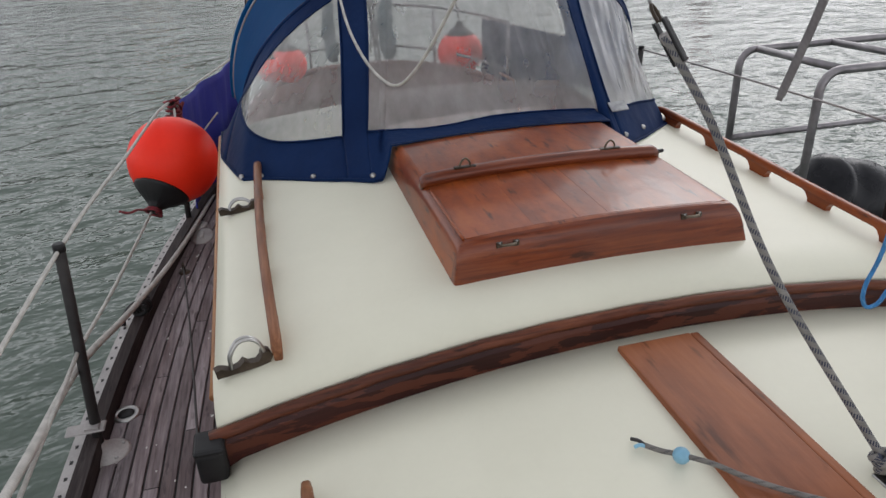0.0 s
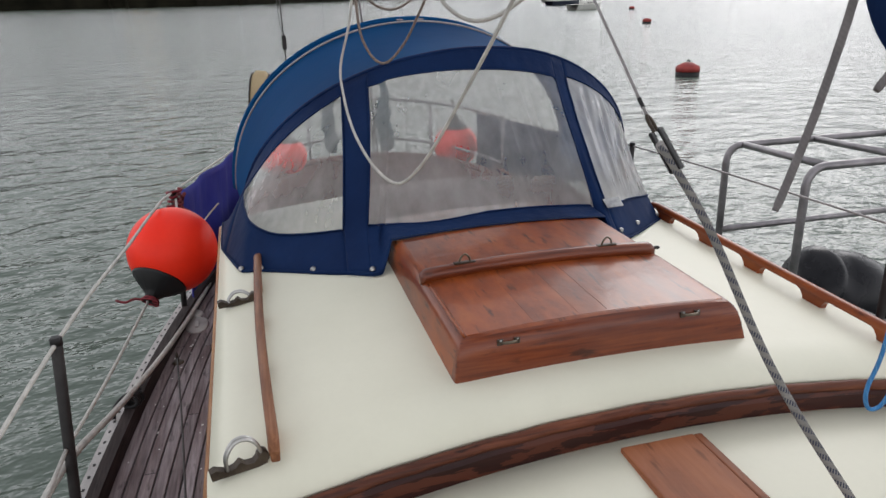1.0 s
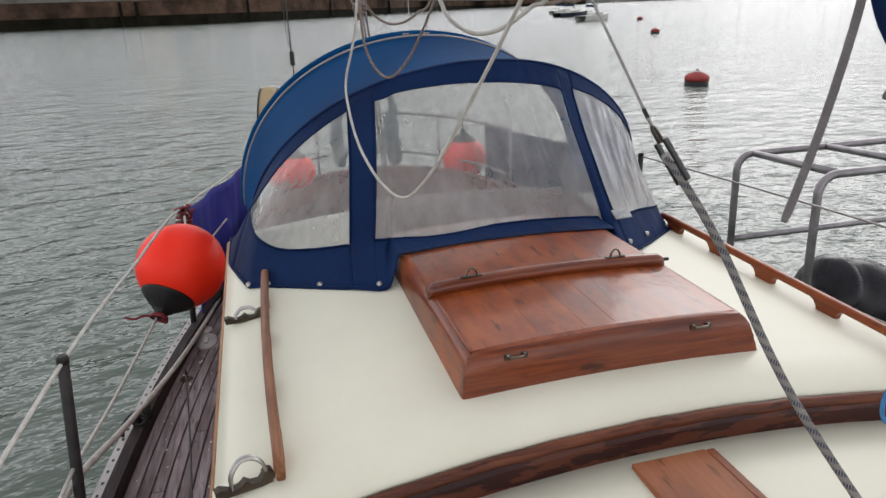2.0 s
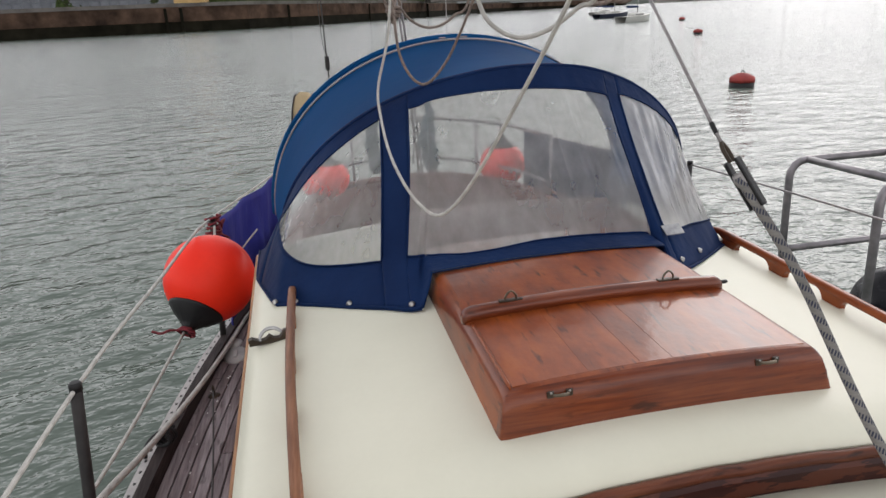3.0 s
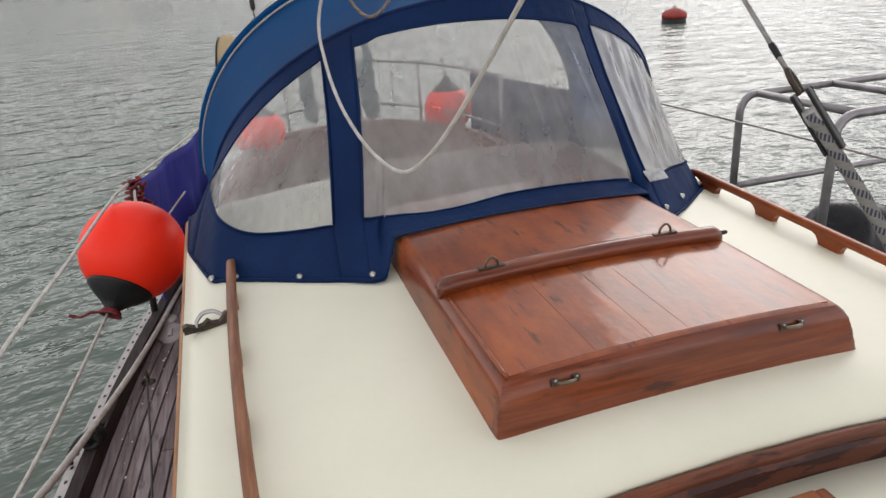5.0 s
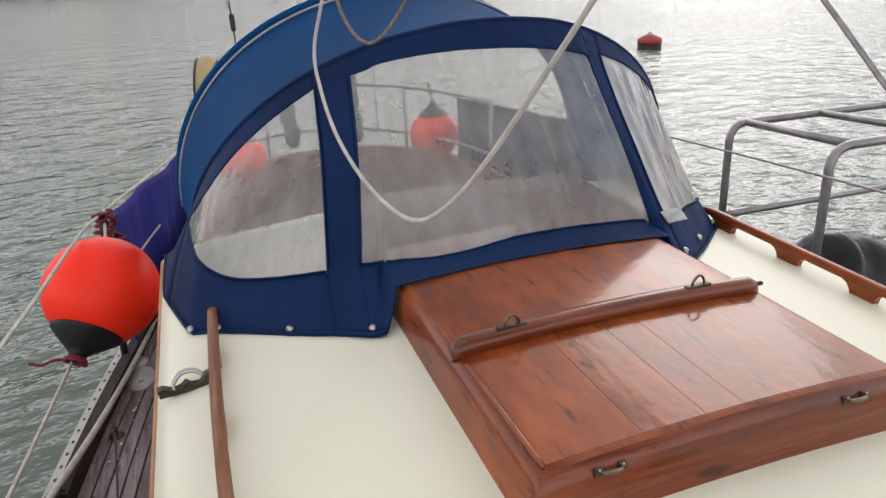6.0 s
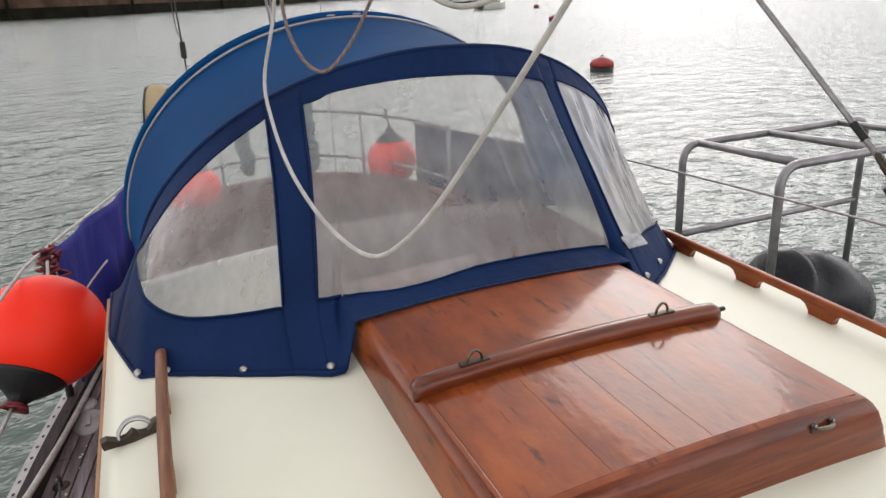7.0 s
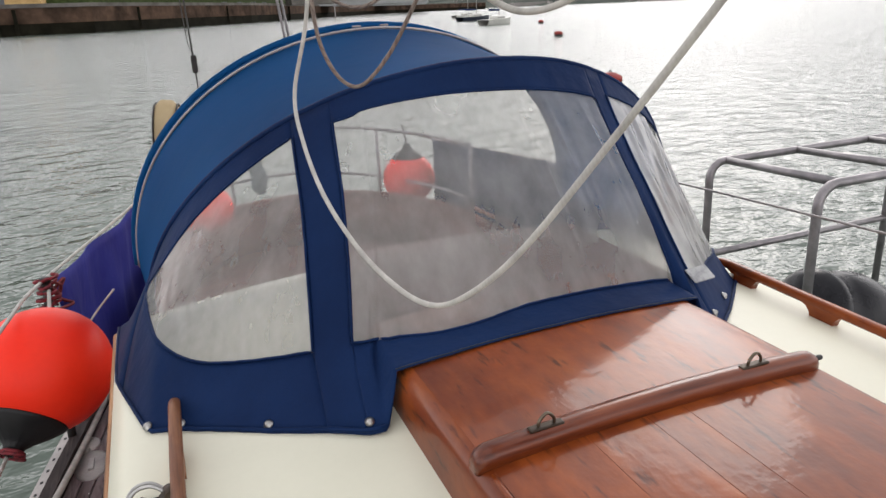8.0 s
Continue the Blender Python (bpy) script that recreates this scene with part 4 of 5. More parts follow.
    st.matrix_local = Matrix.Translation(c + nrm * 0.002) @ nrm.to_track_quat("Z", "Y").to_matrix().to_4x4()
bm = bmesh.new()
block(bm, (-0.038, -0.024, 0), (0.038, 0.024, 0.006), 0.002, 1)
tag = part("tag", bm, TAGCLOTH, hood, "small pale grey woven tag")
tag.matrix_local = Matrix.Translation(front(0.335, 0.19) + Vector((0.0, -0.022, 0.012))) @ pose(0, 0, 0, 32, 0, 6)
for s in (-0.035, 0.035):
    c = rear_bow(s)
    bm = bmesh.new()
    block(bm, (-0.016, -0.006, -0.003), (0.016, 0.006, 0.004), 0.002, 1)
    cl = part("clip", bm, ALLOY, hood, "small pale clip")
    cl.location = front_bow(s).lerp(c, 0.93) + Vector((0, 0, 0.008))


# ---- stanchions, lifelines and cords along the rail ----
def stanchion(top, base, label, plate=(0.0, 0.0), material=None):
    t = group_at("stanchion", label, "stanchion", "guard rail stanchions", place=base)
    d = Vector(top) - Vector(base)
    bm = bmesh.new()
    sweep(bm, [(0, 0, 0.0), d * 0.5, d * 0.985, d], lambda u: 0.0155 if u < 0.95 else 0.013, 14)
    part("post", bm, material or DARKPOST, t, "dark weathered tubular post")
    bm = bmesh.new()
    lathe(bm, [(0.0162, -0.012), (0.0165, 0.008), (0.012, 0.012)], 14)
    cap = part("cap", bm, BLACK, t)
    cap.location = d
    bm = bmesh.new()
    lathe(bm, [(0.062, -0.004), (0.064, 0.004), (0.055, 0.010), (0.030, 0.014), (0.022, 0.032), (0.019, 0.034)], 24)
    for v in bm.verts:
        v.co.x += plate[0] * (v.co.z < 0.012)
        v.co.y += plate[1] * (v.co.z < 0.012)
    foot_plate = part("base_plate", bm, ALLOY, t, "pale cast metal foot plate")
    for k in range(4):
        w = 0.6 + math.pi / 2 * k
        bm = bmesh.new()
        lathe(bm, [(0.006, 0.0), (0.006, 0.003), (0.003, 0.0045)], 8, pose(plate[0] + 0.047 * math.cos(w), plate[1] + 0.047 * math.sin(w), 0.0095))
        part("screw", bm, STEEL, foot_plate)
    return t


st1 = stanchion((-1.415, 2.14, 1.965), (-1.462, 2.09, deck_z(2.09)), "dark leaning guard rail stanchion on a pale foot plate", (0.03, -0.02))
bm = bmesh.new()
block(bm, (-0.075, -0.03, 0.095), (0.038, 0.02, 0.102), 0.003, 1)
block(bm, (-0.022, -0.022, 0.088), (0.022, 0.022, 0.11), 0.006, 2)
part("rail_bracket", bm, ALLOY, st1, "flat pale bracket clamped to the toe rail")
stanchion((-1.255, 3.90, 1.905), (-1.29, 3.88, deck_z(3.88)), "dark guard rail stanchion bound with red cord", (0.03, 0.0))
stanchion((1.365, 3.90, 1.965), (1.34, 3.88, deck_z(3.88)), "slim black guard rail stanchion", (-0.03, 0.0))
stanchion((1.455, 2.14, 2.0), (1.43, 2.1, deck_z(2.1)), "slim dark guard rail stanchion", (-0.03, 0.0))

rope("lifeline", "white rope lifeline along the stanchion tops", [(-1.46, -1.6, 2.02), (-1.45, 0.4, 1.985), (-1.418, 2.14, 1.955), (-1.345, 3.0, 1.940), (-1.305, 3.5, 1.930), (-1.262, 3.90, 1.905), (-1.0, 5.0, 1.86), (-0.88, 5.5, 1.87)], 0.006, WHITEROPE, "lifeline", "lifelines", steps=10)
rope("lifeline", "lower white rope lifeline through the stanchions", [(-1.50, -1.6, 1.68), (-1.49, 0.4, 1.655), (-1.442, 2.12, 1.64)], 0.006, WHITEROPE, "lifeline", "lifelines")
rope("fender_line", "thin white line from the fender to the stanchion", [(-1.442, 2.12, 1.64), (-1.42, 2.6, 1.585), (-1.378, 3.394, 1.534)], 0.006, WHITEROPE, "rope")
rope("lifeline", "white line crossing the blue weather cloth behind the fender", [(-1.235, 3.62, 1.66), (-1.135, 3.9, 1.73), (-1.045, 3.93, 1.82)], 0.0042, WHITEROPE, "lifeline", "lifelines")
rope("mooring_rope", "thick pale mooring rope led along the side deck", [(-1.50, 0.3, 1.93), (-1.46, 1.49, 1.70), (-1.465, 2.13, 1.57), (-1.43, 2.6, 1.44), (-1.405, 2.89, 1.365), (-1.34, 3.3, 1.30), (-1.27, 3.7, 1.265), (-1.19, 4.2, 1.235), (-1.15, 4.6, 1.21)], 0.0115, WHITEROPE, "rope", steps=10)
rope("rope_knot", "dark cord lashing tied round rope and toe rail", coil((-1.415, 2.83, 1.345), (0.15, 0.9, -0.2), 0.026, 4.0, 0.022), 0.0075, BLACK, "lashing")
rope("rope_knot", "dark cord hanging over the toe rail", [(-1.41, 2.86, 1.37), (-1.44, 2.82, 1.372), (-1.465, 2.79, 1.35), (-1.472, 2.775, 1.315)], 0.009, BLACK, "lashing")
rope("red_lashing", "dark red cord lashing bound round the stanchion head", coil((-1.256, 3.90, 1.80), (0.03, 0, 1), 0.026, 5.0, 0.024, wobble=0.5), 0.006, REDROPE, "lashing")
rope("red_lashing", "dark red cord laced to the blue cloth", [(-1.25, 3.90, 1.90), (-1.22, 3.96, 1.86), (-1.235, 3.99, 1.80), (-1.20, 4.02, 1.76), (-1.255, 3.92, 1.79), (-1.21, 4.0, 1.87), (-1.26, 3.9, 1.84)], 0.006, REDROPE, "lashing")
rope("deck_wire", "thin dark wire stretched over the side deck", [(-1.285, 3.31, 1.27), (-1.19, 2.5, 1.40), (-1.085, 1.56, 1.62)], 0.0035, DARKPOST, "wire")
eye = group_at("deck_eye", "small dark ring bolt with shackle on the teak deck", "ring bolt", place=(-1.285, 3.31, deck_z(3.31)))
tube("ring", coil((0, 0, 0.03), (1, 0.2, 0), 0.02, 1.0, 0.0, wobble=0), 0.006, BRONZE, eye, "", 8)
bm = bmesh.new()
lathe(bm, [(0.028, 0.0), (0.028, 0.006), (0.015, 0.012)], 16)
part("plate", bm, BRONZE, eye)

# deck fittings
ring = group_at("deck_filler", "oval steel deck filler ring with dark middle", "deck fitting", place=(-1.408, 2.255, deck_z(2.255)))
bm = bmesh.new()
lathe(bm, [(0.044, 0.001), (0.045, 0.005), (0.040, 0.009), (0.028, 0.009), (0.026, 0.006), (0.02, 0.006)], 28)
part("rim", bm, STEEL, ring)
bm = bmesh.new()
lathe(bm, [(0.026, 0.004), (0.026, 0.0075), (0.01, 0.0077)], 24)
part("cap", bm, BLACK, ring, "black cap")
plate = group_at("deck_plate", "pale worn metal plate on the side deck", "deck fitting", place=(-1.22, 3.72, deck_z(3.72)))
bm = bmesh.new()
lathe(bm, [(0.058, 0.001), (0.060, 0.005), (0.052, 0.010), (0.02, 0.012)], 28)
for v in bm.verts:
    v.co.y *= 1.7
part("flange", bm, ALLOY, plate)
bm = bmesh.new()
block(bm, (-0.010, -0.04, 0.008), (0.010, 0.03, 0.020), 0.005, 2)
part("horn", bm, ALLOY, plate)


# weather cloths along the lifelines
def weather_cloth(pts_top, drop, label, material):
    top = smooth_line(pts_top, 10)
    m = len(top) - 1
    out = 1 if pts_top[0][0] > 0 else -1
    bm = bmesh.new()

    def q(u, v):
        i = min(int(u * m), m - 1)
        p = top[i].lerp(top[i + 1], u * m - i)
        fold = 0.028 * math.sin(15 * u + 2.5 * v) * (0.25 + v) + 0.014 * math.sin(37 * u - 3 * v) * (0.15 + v)
        sag = 0.008 * math.sin(3 * u * math.pi) ** 2 * (1 - v)
        return Vector((p.x + out * (0.03 * v) + fold, p.y + 0.5 * fold, p.z - sag - drop * v))

    sheet(bm, q, 70, 14)
    ob = thicken(part("weather_cloth", bm, material), 0.004, 0)
    return tagged(ob, label, "weather cloth", "weather cloths")


weather_cloth([(-1.235, 3.98, 1.885), (-1.13, 4.5, 1.86), (-1.0, 5.0, 1.845), (-0.90, 5.5, 1.85)], 0.66, "violet-blue weather cloth laced along the lifeline", DODGER)
weather_cloth([(1.335, 3.93, 1.935), (1.25, 4.6, 1.91), (1.16, 5.2, 1.89), (1.04, 5.9, 1.87)], 0.75, "dark blue weather cloth stretched along the cockpit rail", NAVY)

# ---- vang: wire, block and flecked rope from the boom to the trunk ----
rope("vang_wire", "taut wire from the boom down to the vang block", [(-0.064, 1.472, 2.600), (-0.062, 1.75, 2.835), (-0.06, 2.45, 3.42)], 0.0034, WIRE, "wire")
vang_block = group_at("vang_block", "black plastic pulley block with a dark shackle", "block", place=(-0.045, 1.44, 2.55))
down = (Vector((0.26, 0.96, 1.77)) - Vector((-0.06, 1.45, 2.58))).normalized()
turn = down.to_track_quat("-Z", "Y").to_matrix().to_4x4()
for off in (-0.0105, 0.0105):
    bm = bmesh.new()
    block(bm, (-0.010, off - 0.0025, -0.066), (0.010, off + 0.0025, 0.028), 0.0045, 2, turn)
    part("cheek", bm, BLACK, vang_block, "black plastic cheek")
bm = bmesh.new()
lathe(bm, [(0.015, -0.009), (0.012, 0.0), (0.015, 0.009)], 18, turn @ pose(0, 0, -0.01, 90, 0, 0))
part("sheave", bm, ALLOY, vang_block, "grey sheave")
tube("shackle", [turn @ Vector(q) for q in ((-0.007, 0, 0.024), (-0.008, 0, 0.048), (0, 0, 0.062), (0.008, 0, 0.048), (0.007, 0, 0.024))], 0.0038, BRONZE, vang_block, "dark steel shackle", 8)
tube("thimble", [Vector((-0.0192, 0.048, 0.064)), Vector((-0.0195, 0.056, 0.071)), Vector((-0.0198, 0.066, 0.080))], 0.0045, BLACK, vang_block, "black taped wire end", 8)
base = Vector((-0.045, 1.44, 2.55))
side_way = turn @ Vector((0.016, 0, -0.01))
rope("vang_rope", "grey rope with navy flecks down to the trunk", [base + side_way * 0.5, base + down * 0.2, (0.115, 1.195, 2.10), (0.255, 0.965, 1.785)], 0.0086, FLECKROPE, sides=12)
rope("rope_knot", "knotted grey rope at the vang's foot", coil((0.245, 0.98, 1.81), down, 0.016, 3.0, 0.014), 0.009, FLECKROPE, "knot")
foot_eye = group_at("pad_eye", "steel pad eye on the cream trunk", "deck fitting", place=(0.26, 0.955, trunk_z(0.26, 0.955)))
tube("eye", coil((0, 0, 0.018), (1, 0, 0), 0.017, 1.0, 0, wobble=0), 0.005, STEEL, foot_eye, "", 8)
bm = bmesh.new()
block(bm, (-0.03, -0.018, -0.002), (0.03, 0.018, 0.005), 0.002, 1)
part("plate", bm, STEEL, foot_eye)

# thin line with a pale blue bead lying over the pad
bead_line = rope("bead_line", "thin grey cord ending in a pale blue bead", [(-0.155, 1.165, trunk_z(0.155, 1.16) + 0.006), (-0.135, 1.14, trunk_z(0.13, 1.14) + 0.009), (-0.11, 1.11, 1.786), (-0.07, 1.06, 1.797), (-0.03, 1.01, 1.797), (0.03, 0.955, 1.795), (0.10, 0.90, 1.794), (0.2, 0.80, 1.79), (0.3, 0.72, 1.765)], 0.0056, DIMROPE, "cord")
bm = bmesh.new()
bmesh.ops.create_uvsphere(bm, u_segments=20, v_segments=12, radius=0.0175)
for f in bm.faces:
    f.smooth = True
bead = part("bead", bm, BEAD, bead_line, "pale blue plastic bead")
bead.location = (-0.108, 1.108, 1.785)
for i, (dx, dy) in enumerate(((0.0, 0.012), (-0.004, -0.012))):
    tube("frayed_end", [(-0.153, 1.163, 1.772), (-0.163 + dx, 1.172 + dy * 0.5, 1.777), (-0.175 + dx, 1.178 + dy, 1.775)], 0.004, BEAD if i else DARKPOST, bead_line, "frayed cord end", 6)

# ---- ropes hanging from the boom ----
rope("sheet_loop", "pale rope hanging in a deep loop from the boom", [(-0.40, 2.85, 3.40), (-0.425, 2.85, 3.0), (-0.455, 2.82, 2.77), (-0.50, 2.82, 2.60), (-0.505, 2.76, 2.50), (-0.50, 2.62, 2.405), (-0.48, 2.45, 2.335), (-0.455, 2.3, 2.304), (-0.435, 2.18, 2.312), (-0.41, 2.09, 2.36), (-0.375, 1.99, 2.455), (-0.32, 1.87, 2.62), (-0.26, 1.73, 2.82), (-0.22, 1.58, 3.02), (-0.17, 1.38, 3.28), (-0.14, 1.26, 3.42)], 0.0047, WHITEROPE, "rope", "ropes hung from the boom", 10)
rope("sheet_loop", "tan rope hanging in a small loop from the boom", [(-0.40, 2.98, 3.40), (-0.405, 2.98, 2.95), (-0.405, 2.98, 2.78), (-0.39, 2.98, 2.68), (-0.35, 2.97, 2.605), (-0.30, 2.96, 2.59), (-0.24, 2.92, 2.66), (-0.20, 2.85, 2.76), (-0.17, 2.78, 2.86), (-0.12, 2.65, 3.05), (-0.05, 2.4, 3.40)], 0.0052, TANROPE, "rope", "ropes hung from the boom")
rope("sheet_loop", "pale rope hanging in a shallow loop from the boom", [(-0.30, 2.6, 3.35), (-0.25, 2.55, 2.98), (-0.22, 2.52, 2.87), (-0.19, 2.50, 2.80), (-0.12, 2.46, 2.755), (-0.04, 2.42, 2.77), (0.04, 2.38, 2.83), (0.10, 2.34, 2.90), (0.18, 2.2, 3.38)], 0.0070, WHITEROPE, "rope", "ropes hung from the boom")
rope("sheet_loop", "tan rope hanging in a wide shallow loop", [(-0.38, 3.1, 3.38), (-0.36, 3.15, 2.92), (-0.34, 3.18, 2.84), (-0.28, 3.2, 2.79), (-0.21, 3.2, 2.78), (-0.14, 3.18, 2.82), (-0.08, 3.15, 2.90), (0.0, 3.1, 3.38)], 0.0052, TANROPE, "rope", "ropes hung from the boom")
rope("sheet_loop", "pale rope slung in a flat curve under the boom", [(-0.10, 2.1, 3.38), (-0.06, 2.2, 2.99), (0.0, 2.3, 2.89), (0.08, 2.4, 2.845), (0.17, 2.45, 2.845), (0.25, 2.4, 2.90), (0.3, 2.3, 3.38)], 0.0065, TANROPE, "rope", "ropes hung from the boom")
for i, (x, y, dx) in enumerate(((-0.40, 3.05, 0.012), (-0.385, 3.08, -0.015), (-0.415, 3.1, 0.02))):
    rope("halyard_tail", "tan rope of the bundle under the boom", [(x + 3 * dx, y, 3.40), (x + dx, y, 3.05), (x - dx, y + 0.01, 2.96), (x + 0.5 * dx, y, 2.87 - 0.02 * i), (x + dx, y, 2.84 - 0.02 * i)], 0.0052, TANROPE, "rope", "rope bundle")
rope("rope_knot", "knot of tan rope in the hanging bundle", coil((-0.40, 3.06, 2.82), (0.2, 0.1, 1), 0.018, 3.0, 0.014, wobble=0.4), 0.007, TANROPE, "knot")

# boom with a furled sail in a dark blue cover, above the walk
boom = group_at("boom", "alloy boom with a sail furled in a navy cover", "boom", place=(-0.02, 0.6, 3.42))
bm = bmesh.new()
sweep(bm, [(0, 0.0, 0.03), (0, 5.2, 0.03)], 0.05, 18)
part("spar", bm, ALLOY, boom, "grey alloy spar")
bm = bmesh.new()


def cover_point(u, v):
    w = 2 * math.pi * v
    r = 0.13 - 0.05 * u + 0.008 * math.sin(23 * u + 3 * w)
    return Vector((r * 0.8 * math.cos(w), 0.02 + 5.0 * u, 0.15 + r * 1.3 * math.sin(w)))


sheet(bm, cover_point, 40, 24)
part("sail_cover", bm, NAVY, boom, "navy cloth cover")
# loose corner of the cover that hangs below the boom
bm = bmesh.new()
sheet(bm, lambda u, v: Vector((0.065 + 0.33 * u, 0.50 + 0.02 * math.sin(8 * u), 0.15 - (0.735 + 0.36 * u) * v)), 16, 10)
thicken(part("skirt", bm, NAVY, boom, "loose navy cloth flap"), 0.004)
rope("hanging_rope_end", "stiff grey rope end hanging beside the cover", [(0.06, 1.09, 3.42), (0.05, 1.09, 3.05), (0.035, 1.10, 2.85), (0.02, 1.10, 2.76), (-0.005, 1.10, 2.65), (-0.035, 1.10, 2.55), (-0.05, 1.10, 2.505)], lambda u: 0.0064 if u < 0.975 else 0.005, GREYROPE, "rope", sides=12)
rope("hanging_rope_end", "short grey rope end beside the cover", [(0.16, 1.1, 3.42), (0.15, 1.1, 2.9), (0.135, 1.1, 2.74), (0.105, 1.1, 2.685)], lambda u: 0.0064 if u < 0.975 else 0.005, GREYROPE, "rope", sides=12)
rope("blue_cord", "thin bright blue cord hanging in a loop", [(0.46, 1.30, 3.40), (0.49, 1.30, 2.4), (0.488, 1.30, 2.08), (0.465, 1.30, 1.97), (0.475, 1.30, 1.92), (0.50, 1.30, 1.905), (0.53, 1.30, 1.93), (0.56, 1.30, 2.05), (0.60, 1.30, 2.5), (0.62, 1.3, 3.40)], 0.005, BLUEROPE, "cord")

# ---- cockpit behind the hood ----
cockpit = group_at("cockpit", "brown teak cockpit with curved coaming", "cockpit", kind="structure")
ring_pts = smooth_line([(-0.90, 3.46, 0), (-0.90, 4.6, 0), (-0.80, 5.3, 0), (-0.45, 5.80, 0), (0.0, 5.93, 0), (0.45, 5.80, 0), (0.80, 5.3, 0), (0.90, 4.6, 0), (0.90, 3.46, 0)], 6)
m = len(ring_pts) - 1
bm = bmesh.new()
sheet(bm, lambda u, v: ring_pts[round(u * m)] + Vector((0, 0, 1.10 + 0.455 * v)), m, 2)
thicken(part("coaming", bm, COCKPIT, cockpit, "curved brown teak coaming"), 0.045, 0)
bm = bmesh.new()
sweep(bm, [q + Vector((0, 0, 1.56)) for q in ring_pts], 0.028, 8)
part("coaming_cap", bm, COCKPIT, cockpit, "rounded teak capping")
bm = bmesh.new()
block(bm, (-0.9, 3.46, 1.20), (-0.32, 5.3, 1.24), 0.006, 1)
part("seat", bm, COCKPIT, cockpit)
bm = bmesh.new()
block(bm, (0.32, 3.46, 1.20), (0.9, 5.3, 1.24), 0.006, 1)
part("seat", bm, COCKPIT, cockpit)
bm = bmesh.new()
block(bm, (-0.75, 5.0, 1.20), (0.75, 5.85, 1.242), 0.006, 1)
part("stern_seat", bm, COCKPIT, cockpit)
bm = bmesh.new()
block(bm, (-0.34, 3.46, 0.78), (0.34, 5.05, 0.82), 0.004, 1)
part("well_floor", bm, TEAK, cockpit)
for x in (-0.33, 0.33):
    bm = bmesh.new()
    block(bm, (x - 0.012, 3.46, 0.8), (x + 0.012, 5.05, 1.205), 0.003, 1)
    part("well_side", bm, CREAM, cockpit)
bm = bmesh.new()
block(bm, (-0.35, 3.40, 0.8), (0.35, 3.44, 1.72), 0.004, 1)
part("washboard", bm, COCKPIT, cockpit, "brown companionway board")
bm = bmesh.new()
sheet(bm, lambda u, v: Vector((0.82 + 0.30 * v - 0.04 * u, 4.25 + 0.5 * u, 1.68 - 0.18 * v)), 8, 3)
thicken(part("locker_top", bm, COCKPIT, cockpit, "brown side locker"), 0.02)
bm = bmesh.new()
sheet(bm, lambda u, v: Vector(((2 * v - 1) * max(0.05, beam(5.0 + 2.05 * u) - 0.03), 5.0 + 2.05 * u, deck_z(5.0 + 2.05 * u) + 0.002)), 10, 6, True)
part("stern_deck", bm, TEAK, cockpit)

# pushpit with what hangs on it
push = group_at("pushpit", "dull grey steel tubular pushpit rail round the stern", "pushpit")
loop = [(-0.91, 5.25), (-0.90, 5.6), (-0.68, 6.1), (-0.35, 6.45), (0.0, 6.55), (0.35, 6.45), (0.68, 6.1), (0.90, 5.6), (1.00, 5.15)]
for z, nm in ((1.95, "top_rail"), (1.60, "lower_rail")):
    tube(nm, [(x, y, z) for x, y in loop], 0.0115, GREYTUBE, push, "", 10)
for x, y in (loop[0], loop[2], loop[3], loop[5], loop[6], loop[8]):
    bm = bmesh.new()
    sweep(bm, [(x, y, deck_z(y)), (x, y, 1.95)], 0.0125, 10)
    part("post", bm, GREYTUBE, push)
fender_at("ball_fender", "orange-red ball fender hung on the pushpit", (0.885, 6.02, 1.575), 0.19, (0.0, 0.05, 1.0))
fender_at("ball_fender", "orange-red ball fender hung inside the coaming", (-0.725, 4.95, 1.80), 0.085, (0.0, 0.05, 1.0))
fender_at("ball_fender", "orange-red ball fender hung inside the coaming", (-0.605, 4.97, 1.815), 0.118, (0.0, 0.05, 1.0))
for x, y, z, r in ((0.885, 6.02, 1.575, 0.19), (-0.725, 4.95, 1.80, 0.085), (-0.605, 4.97, 1.815, 0.118)):
    rope("fender_line", "grey line holding a fender to the rail", [(x, y, z + r * 1.3), (x - 0.01, y + 0.05, 1.95), (x * 0.98 if x > 0 else -0.90, y + 0.06 if x > 0 else 5.59, 1.965)], 0.008, GREYROPE)
for x, y, zt, zb, r in ((0.325, 6.38, 2.12, 1.50, 0.085), (-0.16, 6.45, 2.08, 1.50, 0.068)):
    bm = bmesh.new()
    sweep(bm, [(x + 0.012 * math.sin(9 * q), y, zt + (zb - zt) * q) for q in [i / 12 for i in range(13)]], lambda u: r * (0.35 + 0.75 * min(1, u * 2.2)) * (1 if u < 0.93 else 0.6), 12, 0.6)
    for v in bm.verts:
        v.co.x += 0.01 * math.sin(40 * v.co.z + 9 * v.co.x)
    tagged(part("furled_flag", bm, plain("dark_teal_cloth", (0.04, 0.07, 0.08), (0.08, 0.13, 0.15), 0.9) if zt > 2 else plain("teal_cloth", (0.02, 0.07, 0.10), (0.04, 0.12, 0.16), 0.9)), "dark teal flag rolled and hung on the pushpit", "flag")
for i in range(4):
    x = 0.20 + 0.035 * i
    rope("cord_tail", "thin dark cord hanging on the pushpit", [(x, 6.5, 1.97), (x + 0.01, 6.49, 1.8), (x - 0.005 + 0.01 * i, 6.5, 1.55 + 0.03 * i)], 0.005, DARKPOST, "cord")

